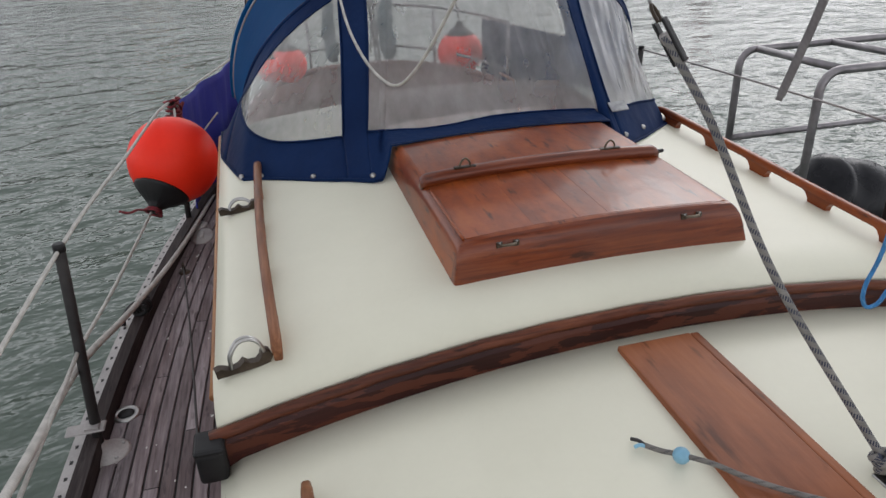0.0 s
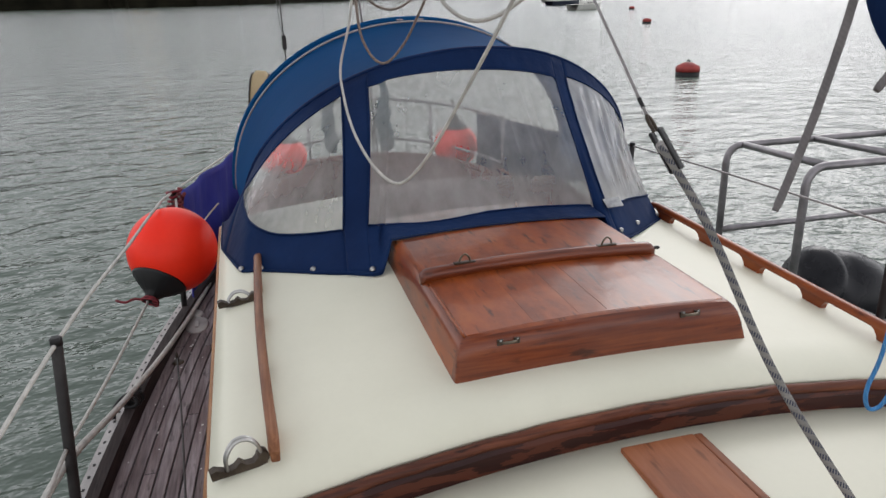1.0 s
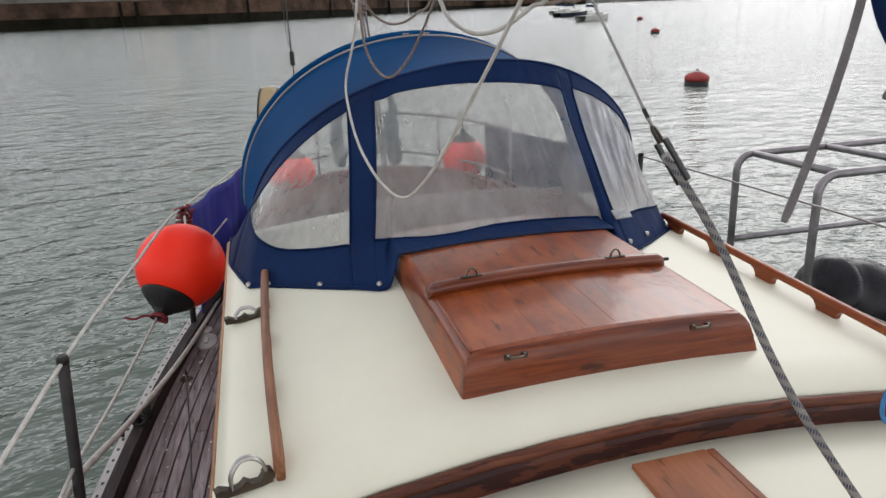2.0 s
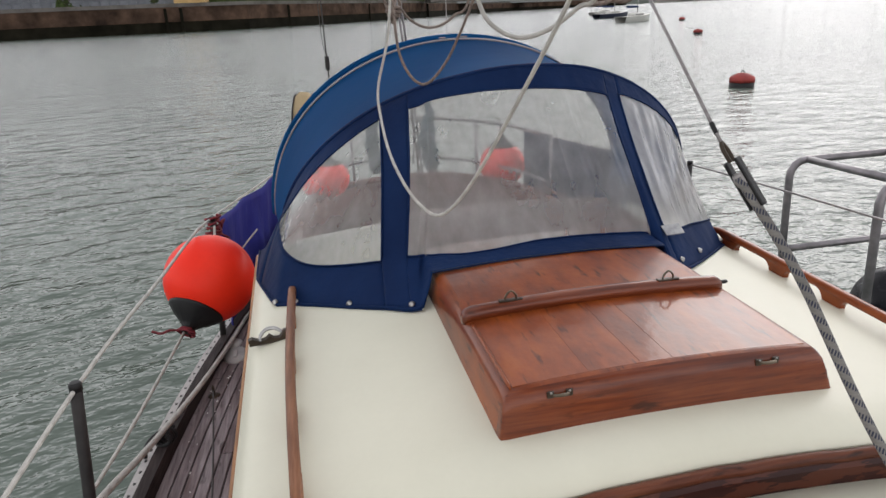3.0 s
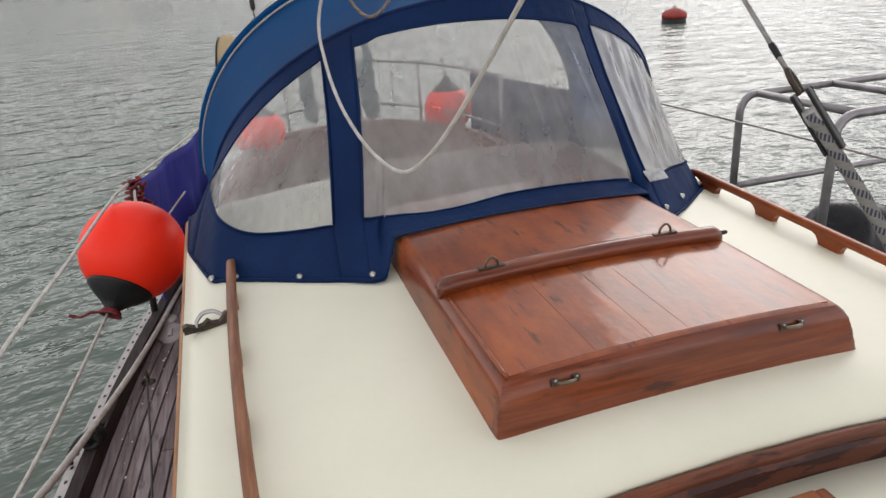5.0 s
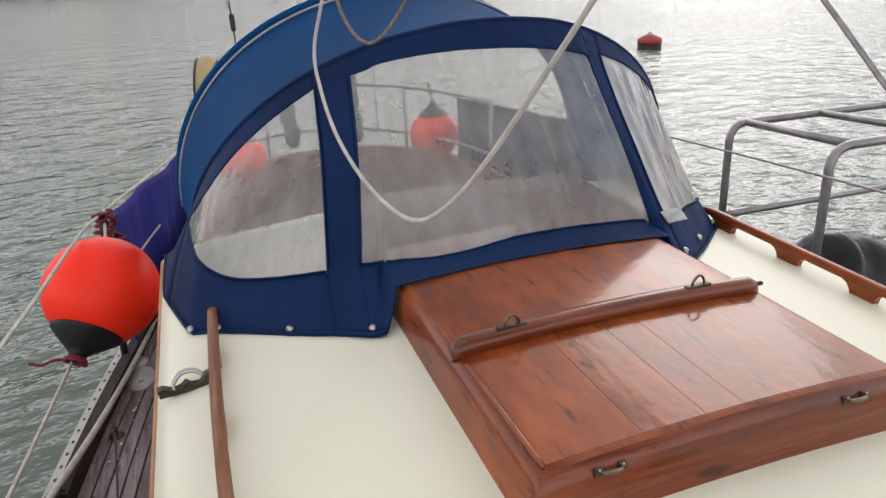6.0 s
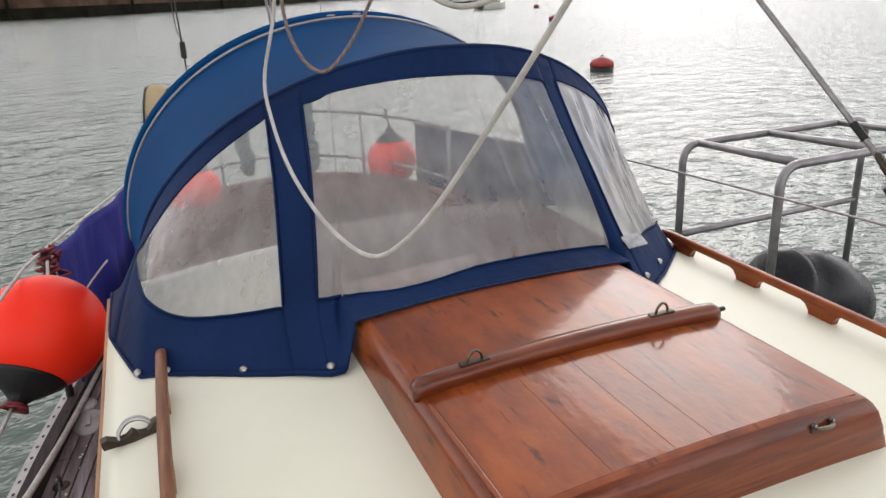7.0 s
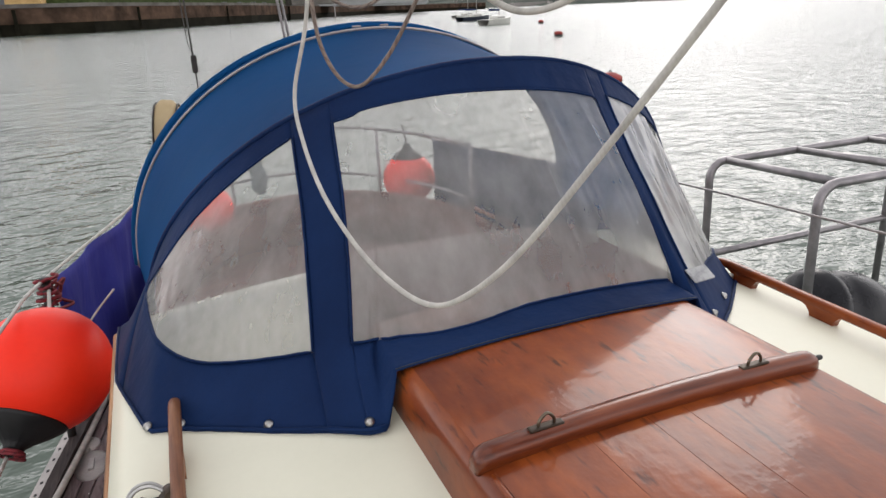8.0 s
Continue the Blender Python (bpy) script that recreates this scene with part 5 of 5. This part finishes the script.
# horseshoe buoy in a cream cover
horse = group_at("horseshoe_buoy", "cream covered horseshoe lifebuoy on the stern rail", "lifebuoy", place=(-0.735, 5.95, 2.115))
horse.rotation_euler = (0, radians(7), radians(-9))
arc = [(0.0, 0.13 * math.cos(w), 0.13 * math.sin(w)) for w in [radians(-50 + 280 * i / 24) for i in range(25)]]
bm = bmesh.new()
for i in range(25):
    w = radians(-50 + 280 * i / 24)
    out = Vector((0, math.cos(w), math.sin(w)))
    ring_pts = [out * rad + Vector((dx, 0, 0)) for dx, rad in ((-0.052, 0.080), (-0.072, 0.104), (-0.066, 0.146), (-0.032, 0.180), (0.032, 0.180), (0.066, 0.146), (0.072, 0.104), (0.052, 0.080))]
    row = [bm.verts.new(q) for q in ring_pts]
    if i:
        for k in range(8):
            bm.faces.new((last[k], row[k], row[(k + 1) % 8], last[(k + 1) % 8])).smooth = True
    else:
        bm.faces.new(row)
    last = row
bm.faces.new(last[::-1])
bmesh.ops.recalc_face_normals(bm, faces=bm.faces)
part("cover", bm, CREAMCOVER, horse, "faded cream cloth cover")
for dx in (-0.066, 0.066):
    bm = bmesh.new()
    sweep(bm, [(dx, q[1] * 1.22, q[2] * 1.22) for q in arc], 0.006, 6)
    part("edging", bm, DARKPOST, horse, "dark edging")

# lines aft
rope("flag_halyard", "thin dark line with a small block", [(-0.535, 6.0, 3.9), (-0.515, 6.0, 2.55), (-0.50, 6.05, 1.96)], 0.005, DARKPOST, "line")
bm = bmesh.new()
block(bm, (-0.018, -0.012, -0.06), (0.018, 0.012, 0.05), 0.011, 3)
ob = part("small_block", bm, DARKPOST)
ob.location = (-0.513, 6.0, 2.50)
tagged(ob, "small dark pulley block on a thin line", "block")
rope("flag_halyard", "thin second part of the line", [(-0.56, 6.0, 3.9), (-0.54, 6.0, 2.75), (-0.514, 6.0, 2.55)], 0.003, DARKPOST, "line")
for dx in (0.0, 0.03):
    rope("backstay", "grey-green twin backstay wire", [(0.02 + dx, 6.45, 3.6), (0.16 + dx, 6.5, 2.65), (0.26 + dx, 6.52, 1.2)], 0.010, GREYTUBE, "stay", "twin backstay")
rope("backstay", "thin wire aft of the hood", [(0.55, 6.5, 3.8), (0.555, 6.5, 1.2)], 0.003, WIRE, "stay")
rope("lifeline", "thin grey guard wire along the far rail", [(1.50, -0.5, 2.03), (1.455, 2.14, 1.99), (1.365, 3.90, 1.955), (1.25, 4.6, 1.915), (1.0, 5.9, 1.88)], 0.005, WIRE, "lifeline", "lifelines")
rope("lifeline", "lower grey guard wire along the far rail", [(1.53, -0.5, 1.65), (1.445, 2.12, 1.62), (1.352, 3.89, 1.58), (1.23, 4.6, 1.56)], 0.005, WIRE, "lifeline", "lifelines")

# pale droppings and salt specks scattered over the side deck
random.seed(31)
bm = bmesh.new()
for _ in range(46):
    y = random.uniform(1.2, 4.4)
    x = -random.uniform(1.06, beam(y) - 0.10)
    r = random.choice((0.002, 0.003, 0.003, 0.005))
    ring = [bm.verts.new((x + r * random.uniform(0.6, 1.3) * math.cos(w), y + 1.5 * r * random.uniform(0.6, 1.3) * math.sin(w), deck_z(y) + 0.0042)) for w in [k * math.pi / 4 for k in range(8)]]
    hub = bm.verts.new((x, y, deck_z(y) + 0.0056))
    for k in range(8):
        bm.faces.new((ring[k], ring[(k + 1) % 8], hub))
tagged(part("deck_specks", bm, HULLPAINT), "small pale specks scattered on the teak deck", "specks", kind="stuff")

# ---- tubular cage and black fender ----
RUBBER = plain("wet_black_rubber", (0.004, 0.004, 0.006), (0.011, 0.011, 0.014), 0.26, 0, 5, 60, 0.1, spec=0.22)
cage = group_at("tube_cage", "grey painted tubular steel cage standing in the water", "rail frame")


def hoop(name, x0, x1, y, zt, zb):
    r = 0.14
    pts = [(x0 + 0.06, y, zb), (x0 + 0.01, y, zt - r)]
    pts += [(x0 + 0.01 + r - r * math.cos(w), y, zt - r + r * math.sin(w)) for w in [radians(q) for q in (22, 45, 68, 90)]]
    pts += [(x1 - r, y, zt)] + [(x1 - r + r * math.sin(w), y, zt - r + r * math.cos(w)) for w in [radians(q) for q in (22, 45, 68, 90)]] + [(x1 + 0.05, y, zb)]
    bm = bmesh.new()
    sweep(bm, pts, 0.032, 14)
    return part(name, bm, GREYTUBE, cage)


hoop("hoop", 3.29, 5.5, 5.5, 1.50, -0.5)
hoop("hoop", 3.07, 5.3, 4.3, 1.59, -0.5)
for nm, pts in (("cross_tube", [(3.46, 5.5, 1.50), (3.25, 4.3, 1.59)]), ("cross_tube", [(4.24, 5.5, 1.50), (4.05, 4.3, 1.59)]), ("cross_tube", [(5.1, 5.5, 1.50), (4.9, 4.3, 1.59)]), ("mid_tube", [(3.32, 5.5, 0.70), (5.5, 5.5, 0.70)])):
    bm = bmesh.new()
    sweep(bm, pts, 0.030, 12)
    part(nm, bm, GREYTUBE, cage)
big = group_at("round_fender", "large black rubber fender afloat inside the cage", "fender", place=(4.20, 4.80, 0.20))
bm = bmesh.new()
lathe(bm, [(0.06, -0.70), (0.12, -0.69), (0.27, -0.62), (0.35, -0.52), (0.36, -0.45), (0.335, -0.40), (0.385, -0.32), (0.435, -0.08), (0.42, 0.2), (0.36, 0.42), (0.27, 0.58), (0.16, 0.68), (0.07, 0.71)], 40, pose(0, 0, 0, 0, 113, 0))
for v in bm.verts:
    v.co *= 0.92 + 0.03 * math.sin(9 * v.co.x + 2) * math.cos(8 * v.co.y + 4 * v.co.z)
part("body", bm, RUBBER, big, "wet black rubber body with a waist")
bm = bmesh.new()
lathe(bm, [(0.09, 0.66), (0.095, 0.72), (0.05, 0.74), (0.045, 0.70)], 20, pose(0, 0, 0, 0, 113, 0))
part("end_plate", bm, ALLOY, big, "pale metal end plate")
tube("chain_eye", coil((0.66, 0.0, -0.28), (0, 1, 0), 0.05, 1, 0, wobble=0), 0.014, STEEL, big, "", 8)


# ---- mooring buoys and moored boats ----
BUOYRED = plain("faded_red_buoy", (0.22, 0.022, 0.02), (0.36, 0.045, 0.035), 0.6, 0, 3, 40, 0.1)


def mooring_buoy(x, y, r):
    t = group_at("mooring_buoy", "red drum mooring buoy with dark waterline afloat", "buoy", "mooring buoys", place=(x, y, 0))
    bm = bmesh.new()
    lathe(bm, [(r * 0.6, -0.3), (r * 0.98, -0.2), (r, 0.0), (r, r * 0.42)], 28)
    part("wet_band", bm, BLACK, t, "dark weedy lower half")
    bm = bmesh.new()
    lathe(bm, [(r * 1.02, r * 0.4), (r * 1.02, r * 0.72), (r * 0.92, r * 0.86), (r * 0.42, r * 1.12), (r * 0.1, r * 1.18)], 28)
    part("drum", bm, BUOYRED, t, "faded red drum")
    tube("ring", coil((0, 0, r * 1.2), (1, 0.3, 0), r * 0.14, 1, 0, wobble=0), r * 0.04, DARKPOST, t, "", 6)


mooring_buoy(13.9, 21.6, 0.40)
mooring_buoy(34.0, 57.5, 0.38)
mooring_buoy(56.5, 99.0, 0.42)


def moored_yacht(x, y, length, turn, hull_mat, label):
    t = group_at("moored_yacht", label, "yacht", "moored yachts", place=(x, y, 0))
    t.rotation_euler = (0, 0, radians(turn))
    bm = bmesh.new()
    L, B = length / 2, length * 0.15

    def hp(u, v):
        q = 2 * u - 1
        w = B * max(0.02, (1 - max(0, q) ** 2.2)) * (0.8 + 0.2 * min(1, (1 - q)))
        s = 2 * v - 1
        return Vector((w * s if abs(s) < 0.99 else w * s, q * L * (1 + 0.05 * abs(s)), 0.85 + 0.3 * max(0, q) - 1.2 * math.cos(s * math.pi / 2) ** 0.6))

    sheet(bm, hp, 18, 12)
    part("hull", bm, hull_mat, t)
    bm = bmesh.new()
    sheet(bm, lambda u, v: Vector((hp(u, 1).x * (2 * v - 1), hp(u, 1).y, hp(u, 1).z)), 18, 4)
    part("deck", bm, HULLPAINT, t)
    bm = bmesh.new()
    block(bm, (-B * 0.55, -L * 0.35, 0.8), (B * 0.55, L * 0.4, 1.35), 0.2, 3)
    part("cabin", bm, HULLPAINT, t, "white cabin")
    for k in range(3):
        for sx in (-1, 1):
            bm = bmesh.new()
            block(bm, (sx * B * 0.55 - 0.01, -L * 0.2 + k * L * 0.2, 1.0), (sx * B * 0.55 + 0.01, -L * 0.1 + k * L * 0.2, 1.2), 0.004, 1)
            part("window", bm, BLACK, t, "dark cabin window")
    bm = bmesh.new()
    sweep(bm, [(0, L * 0.15, 1.2), (0, L * 0.15, length * 1.25)], 0.07, 8)
    part("mast", bm, ALLOY, t)
    bm = bmesh.new()
    sweep(bm, [(0, L * 0.13, 2.2), (0, -L * 0.6, 2.25)], 0.16, 8)
    part("boom", bm, NAVY, t, "boom under a navy cover")


NAVYHULL = plain("dark_blue_hull", (0.015, 0.02, 0.04), (0.03, 0.035, 0.06), 0.4)
moored_yacht(51, 103, 7.5, -60, HULLPAINT, "white moored yacht with bare mast")
moored_yacht(65, 141, 8.5, -70, NAVYHULL, "dark-hulled moored yacht with bare mast")
moored_yacht(80, 178, 8, -75, HULLPAINT, "white moored yacht farther off")

# ---- quay, buildings, trees and far shore ----
QUAYSTONE = plain("brown_quay_stone", (0.025, 0.017, 0.013), (0.115, 0.072, 0.050), 0.95, 0, 0.16, 0.9, 0.8, spec=0.05, speck=0.9)
WEED = plain("dark_tidal_weed", (0.006, 0.006, 0.004), (0.020, 0.018, 0.012), 0.95, 0, 0.2, 2, 0.6, spec=0.05)
PARAPET = plain("grey_parapet_concrete", (0.11, 0.10, 0.09), (0.20, 0.185, 0.17), 0.95, 0, 0.2, 2, 0.3, spec=0.05)
quay = group_at("quay", "long brown stone quay wall with dark weedy foot", "quay wall", kind="structure")
LINE = [(-420, 120), (-200, 205), (-106, 232), (-54, 236), (-13, 248), (6, 277), (48, 345), (100, 470), (160, 612), (266, 774), (420, 860)]


def quay_point(k):
    i = min(int(k), len(LINE) - 2)
    p, q = Vector(LINE[i]), Vector(LINE[i + 1])
    return p.lerp(q, k - i)


def wall_strip(z0, z1, d0, d1, back, mat, name, label):
    bm = bmesh.new()
    N = 120
    rows = []
    for i in range(N + 1):
        k = (len(LINE) - 1) * i / N
        p = quay_point(k)
        rows.append([bm.verts.new((p.x, p.y + d, z)) for d, z in ((d0, z0), (d1, z1), (back, z1), (back, z0))])
    for r0, r1 in zip(rows, rows[1:]):
        for k in range(3):
            bm.faces.new((r0[k], r1[k], r1[k + 1], r0[k + 1]))
    bmesh.ops.recalc_face_normals(bm, faces=bm.faces)
    return part(name, bm, mat, quay, label)


wall_strip(-1, 3.2, -0.15, 0.0, 8, WEED, "wet_foot", "dark weed-grown wet foot")
wall_strip(3.2, 7.6, 0.1, 0.25, 8, QUAYSTONE, "stone_face", "brown weathered stone face")
wall_strip(7.6, 8.7, 0.0, 0.0, 1.2, PARAPET, "parapet", "grey parapet")
wall_strip(6.9, 7.7, 1.3, 1.3, 240, PARAPET, "quay_top", "grey quay top")
random.seed(5)
for i in range(5):
    k = (3.38, 3.47, 4.6, 5.7, 6.6)[i]
    p = quay_point(k)
    bm = bmesh.new()
    w = random.uniform(0.25, 0.5)
    block(bm, (-w, -0.75, -1), (w, 0.2, 7.2), 0.06, 1)
    ob = part("timber_pile", bm, WEED, quay, "dark timber fender pile")
    ob.location = (p.x + random.uniform(-2, 2), p.y - 0.2, 0)

GLASSY = plain("grey_glazed_facade", (0.09, 0.098, 0.115), (0.17, 0.18, 0.205), 0.4, 0, 0.4, 3, 0.02)
OCHRE = plain("ochre_cladding", (0.42, 0.27, 0.10), (0.55, 0.37, 0.16), 0.7, 0, 0.3, 2, 0.1)
office = group_at("office_building", "long grey glazed office block with ochre end wall", "building")
bm = bmesh.new()
block(bm, (-150, 262, 7.6), (-36, 285, 17), 0.1, 1)
part("wall", bm, GLASSY, office)
bm = bmesh.new()
block(bm, (-37, 258, 7.6), (-27, 286, 18), 0.1, 1)
part("end_wall", bm, OCHRE, office, "ochre end wall")
bm = bmesh.new()
block(bm, (-151, 261, 16.6), (-26, 286, 17.4), 0.1, 1)
part("roof", bm, PARAPET, office)
pane_mesh = None
for i in range(38):
    for j in range(3):
        if pane_mesh is None:
            bm = bmesh.new()
            block(bm, (0, 0, 0), (2.3, 0.2, 2.3), 0.03, 1)
            ob = part("window", bm, GLASSY, office, "dark window pane")
            pane_mesh = ob.data
        else:
            ob = new("window", pane_mesh)
            ob.parent = office
        ob.location = (-149 + 2.95 * i, 261.75, 8.3 + 2.9 * j)

WHITEMETAL = plain("pale_shed_cladding", (0.24, 0.245, 0.245), (0.36, 0.365, 0.365), 0.6, 0, 0.1, 1, 0.1)
DARKGLASS = plain("dark_far_glass", (0.05, 0.06, 0.07), (0.1, 0.11, 0.12), 0.3)


def shed(x, y, w, d, h, base, mat, label, bays=10):
    t = group_at("warehouse", label, "warehouse", "waterside warehouses", place=(x, y, base))
    bm = bmesh.new()
    block(bm, (-w / 2, 0, 0), (w / 2, d, h), 0.1, 1)
    part("wall", bm, mat, t)
    bm = bmesh.new()
    v = [bm.verts.new(c) for c in ((-w / 2 - 1, -1, h), (w / 2 + 1, -1, h), (w / 2 + 1, d + 1, h), (-w / 2 - 1, d + 1, h), (-w / 2 - 1, d / 2, h * 1.35), (w / 2 + 1, d / 2, h * 1.35))]
    for q in ((0, 1, 5, 4), (2, 3, 4, 5), (0, 4, 3), (1, 2, 5), (3, 2, 1, 0)):
        bm.faces.new([v[i] for i in q])
    part("roof", bm, mat, t)
    for i in range(bays):
        bm = bmesh.new()
        block(bm, (-w / 2 + w * (i + 0.2) / bays, -0.2, h * 0.45), (-w / 2 + w * (i + 0.8) / bays, 0.05, h * 0.75), 0.02, 1)
        part("window", bm, DARKGLASS, t)


shed(150, 520, 110, 40, 9, 7.6, WHITEMETAL, "long pale metal waterside warehouse", 14)
shed(215, 700, 120, 40, 11, 7.6, WHITEMETAL, "pale metal warehouse farther along the quay", 12)
shed(90, 395, 26, 18, 5, 7.6, PARAPET, "low grey quayside store", 5)
tower = group_at("concrete_tower", "dark grey square concrete tower on the quay", "tower", place=(285, 800, 7.6))
bm = bmesh.new()
block(bm, (-8, -8, 0), (8, 8, 34), 0.3, 1)
part("shaft", bm, PARAPET, tower)
bm = bmesh.new()
block(bm, (-10, -10, 24), (10, 10, 27), 0.3, 1)
part("collar", bm, PARAPET, tower)

CARS = [plain("car_paint_" + n, tuple(0.8 * q for q in c), c, 0.3, 0.2, 3, 40, 0.02) for n, c in (("white", (0.6, 0.6, 0.6)), ("blue", (0.05, 0.1, 0.3)), ("red", (0.35, 0.04, 0.03)), ("yellow", (0.55, 0.35, 0.05)))]
for i, (x, y) in enumerate(((36, 338), (44, 350), (52, 362), (60, 380), (108, 505), (118, 528))):
    t = group_at("parked_car", "small parked car on the quay", "car", "parked cars", place=(x, y, 7.7))
    bm = bmesh.new()
    block(bm, (-2.1, -0.8, 0.3), (2.1, 0.8, 0.95), 0.2, 2)
    part("body", bm, CARS[i % 4], t)
    bm = bmesh.new()
    block(bm, (-1.2, -0.7, 0.9), (1.1, 0.7, 1.5), 0.25, 2)
    part("cabin", bm, DARKGLASS, t)
    for wx in (-1.3, 1.3):
        for wy in (-0.8, 0.8):
            bm = bmesh.new()
            lathe(bm, [(0.32, -0.1), (0.32, 0.1)], 12, pose(wx, wy, 0.32, 90, 0, 0))
            part("wheel", bm, BLACK, t)

LEAF = plain("tree_leaves", (0.022, 0.036, 0.012), (0.06, 0.082, 0.028), 0.9, 0, 0.8, 5, 0.2, spec=0.1)
BARK = plain("tree_bark", (0.04, 0.03, 0.025), (0.09, 0.07, 0.055), 0.9, 0, 2, 10, 0.4)


def tree(x, y, base, h, seed):
    rnd = random.Random(seed)
    t = group_at("tree", "broad green leafy tree behind the quay", "tree", "quayside trees", place=(x, y, base))
    bm = bmesh.new()
    sweep(bm, [(0, 0, 0), (0.1, 0, h * 0.3), (0, 0.1, h * 0.55)], lambda u: 0.28 * (1 - 0.6 * u), 7)
    for k in range(5):
        w = 2 * math.pi * k / 5 + rnd.random()
        sweep(bm, [(0, 0, h * 0.3), (h * 0.14 * math.cos(w), h * 0.14 * math.sin(w), h * 0.5), (h * 0.26 * math.cos(w), h * 0.26 * math.sin(w), h * 0.68)], lambda u: 0.13 * (1 - 0.7 * u), 5)
    part("trunk", bm, BARK, t)
    verts, faces = [], []
    blobs = [(rnd.gauss(0, h * 0.2), rnd.gauss(0, h * 0.2), h * rnd.uniform(0.42, 0.92), h * rnd.uniform(0.11, 0.2)) for _ in range(13)]
    for bx, by, bz, br in blobs:
        for _ in range(52):
            d = Vector((rnd.gauss(0, 1), rnd.gauss(0, 1), rnd.gauss(0, 1))).normalized() * br * rnd.uniform(0.6, 1.05)
            c = Vector((bx, by, bz)) + d
            a1 = Vector((rnd.gauss(0, 1), rnd.gauss(0, 1), rnd.gauss(0, 1))).normalized()
            a2 = a1.orthogonal().normalized()
            s = h * rnd.uniform(0.022, 0.045)
            i0 = len(verts)
            verts += [tuple(c + a1 * s), tuple(c + a2 * s), tuple(c - a1 * s), tuple(c - a2 * s)]
            faces.append((i0, i0 + 1, i0 + 2, i0 + 3))
    me = bpy.data.meshes.new("crown")
    me.from_pydata(verts, [], faces)
    me.materials.append(LEAF)
    ob = new("crown", me)
    ob.parent = t


random.seed(11)
for i in range(17):
    u = i / 16
    tree(-24 + 72 * u + random.uniform(-2, 2), 268 + 105 * u ** 1.3 + random.uniform(0, 10), 7.6, random.uniform(8, 12), 100 + i)
for i in range(5):
    tree(-145 + 26 * i, 245 + random.uniform(-2, 4), 7.6, random.uniform(4, 6), 200 + i)

# distance haze is put into the slope's colour, paler than the woods
HILL = plain("hazed_wooded_slope", (0.055, 0.068, 0.062), (0.15, 0.16, 0.14), 0.95, 0, 0.02, 0.1, 0.3, spec=0.0)
FARHOUSE = plain("far_house_walls", (0.14, 0.125, 0.115), (0.34, 0.32, 0.30), 0.8, 0, 0.01, 0.05, 0.1, vary=0.2)
bm = bmesh.new()


def hill_point(u, v):
    az = radians(-35 + 120 * u)
    d = 1480 + 900 * v
    h = (4 + 105 * v ** 0.8) * (0.75 + 0.35 * noise.noise(Vector((u * 9, v * 2, 0.3)))) + 5 * noise.noise(Vector((u * 60, v * 8, 1.7)))
    return Vector((d * math.sin(az), d * math.cos(az), (h if v > 0 else -1)))


sheet(bm, hill_point, 160, 14)
tagged(part("far_shore", bm, HILL), "low wooded hills of the far shore, paled by haze", "hills", kind="structure")
bm = bmesh.new()
random.seed(21)
for _ in range(420):
    u, v = random.random(), random.random() ** 1.7
    p = hill_point(u, v)
    w, d, h = random.uniform(4, 9), random.uniform(4, 6), random.uniform(2.0, 4.5)
    block(bm, (p.x - w / 2, p.y - d / 2, p.z - 3), (p.x + w / 2, p.y + d / 2, p.z + h))
for _ in range(14):
    u = random.uniform(0.35, 0.75)
    p = hill_point(u, 0.02)
    w = random.uniform(30, 80)
    block(bm, (p.x - w / 2, p.y - 10, 0), (p.x + w / 2, p.y + 10, random.uniform(6, 12)))
tagged(part("far_houses", bm, FARHOUSE), "scattered pale houses on the far hills", "houses", kind="stuff")

# overgrown bank behind the quay
bm = bmesh.new()


def bank_point(u, v):
    p = quay_point(2.6 + 6.6 * u)
    h = (17 + 9 * noise.noise(Vector((u * 40, v * 2, 4.2)))) * math.sin(math.pi * min(1, 0.15 + v) * 0.5) * min(1.0, 0.5 + abs(u - 0.3))
    return Vector((p.x + 10 * v, p.y + 26 + 16 * v, 7.0 + max(0.0, h) * (v > 0)))


sheet(bm, bank_point, 220, 8)
tagged(part("overgrown_bank", bm, LEAF), "dark green overgrown bank behind the quay", "bank", kind="structure")

# ---- teak planks of the side deck, last ----
random.seed(3)
W = 0.047
for side in (-1, 1):
    for r in range(10):
        y = -1.95 + random.uniform(0, 0.5)
        while y < 5.4:
            L = random.uniform(0.9, 1.7)
            y1 = min(y + L, 5.6)
            bm = bmesh.new()
            rows = []
            n = 8
            for i in range(n + 1):
                yy = y + (y1 - y - 0.004) * i / n
                xo = beam(yy) - 0.08 - r * W
                rows.append((xo, yy))
            if rows[0][0] < 1.0 and rows[-1][0] < 1.0:
                y = y1
                bm.free()
                continue
            q = []
            for xo, yy in rows:
                z = deck_z(yy)
                xi = max(xo - W + 0.0062, 0.985)
                xo = max(xo, 0.986)
                q.append([bm.verts.new((side * xx, yy, zz)) for xx, zz in ((xo, z - 0.005), (xo, z + 0.0015), (xo - 0.0012, z + 0.003), (xi + 0.0012 if xi < xo - 0.01 else xi, z + 0.003), (xi, z + 0.0015), (xi, z - 0.005))])
            for r0, r1 in zip(q, q[1:]):
                for k in range(5):
                    bm.faces.new((r0[k], r1[k], r1[k + 1], r0[k + 1]))
            bmesh.ops.recalc_face_normals(bm, faces=bm.faces)
            if sum(f.normal.z for f in bm.faces) < 0:
                bmesh.ops.reverse_faces(bm, faces=bm.faces)
            part("plank", bm, TEAK, deck)
            y = y1
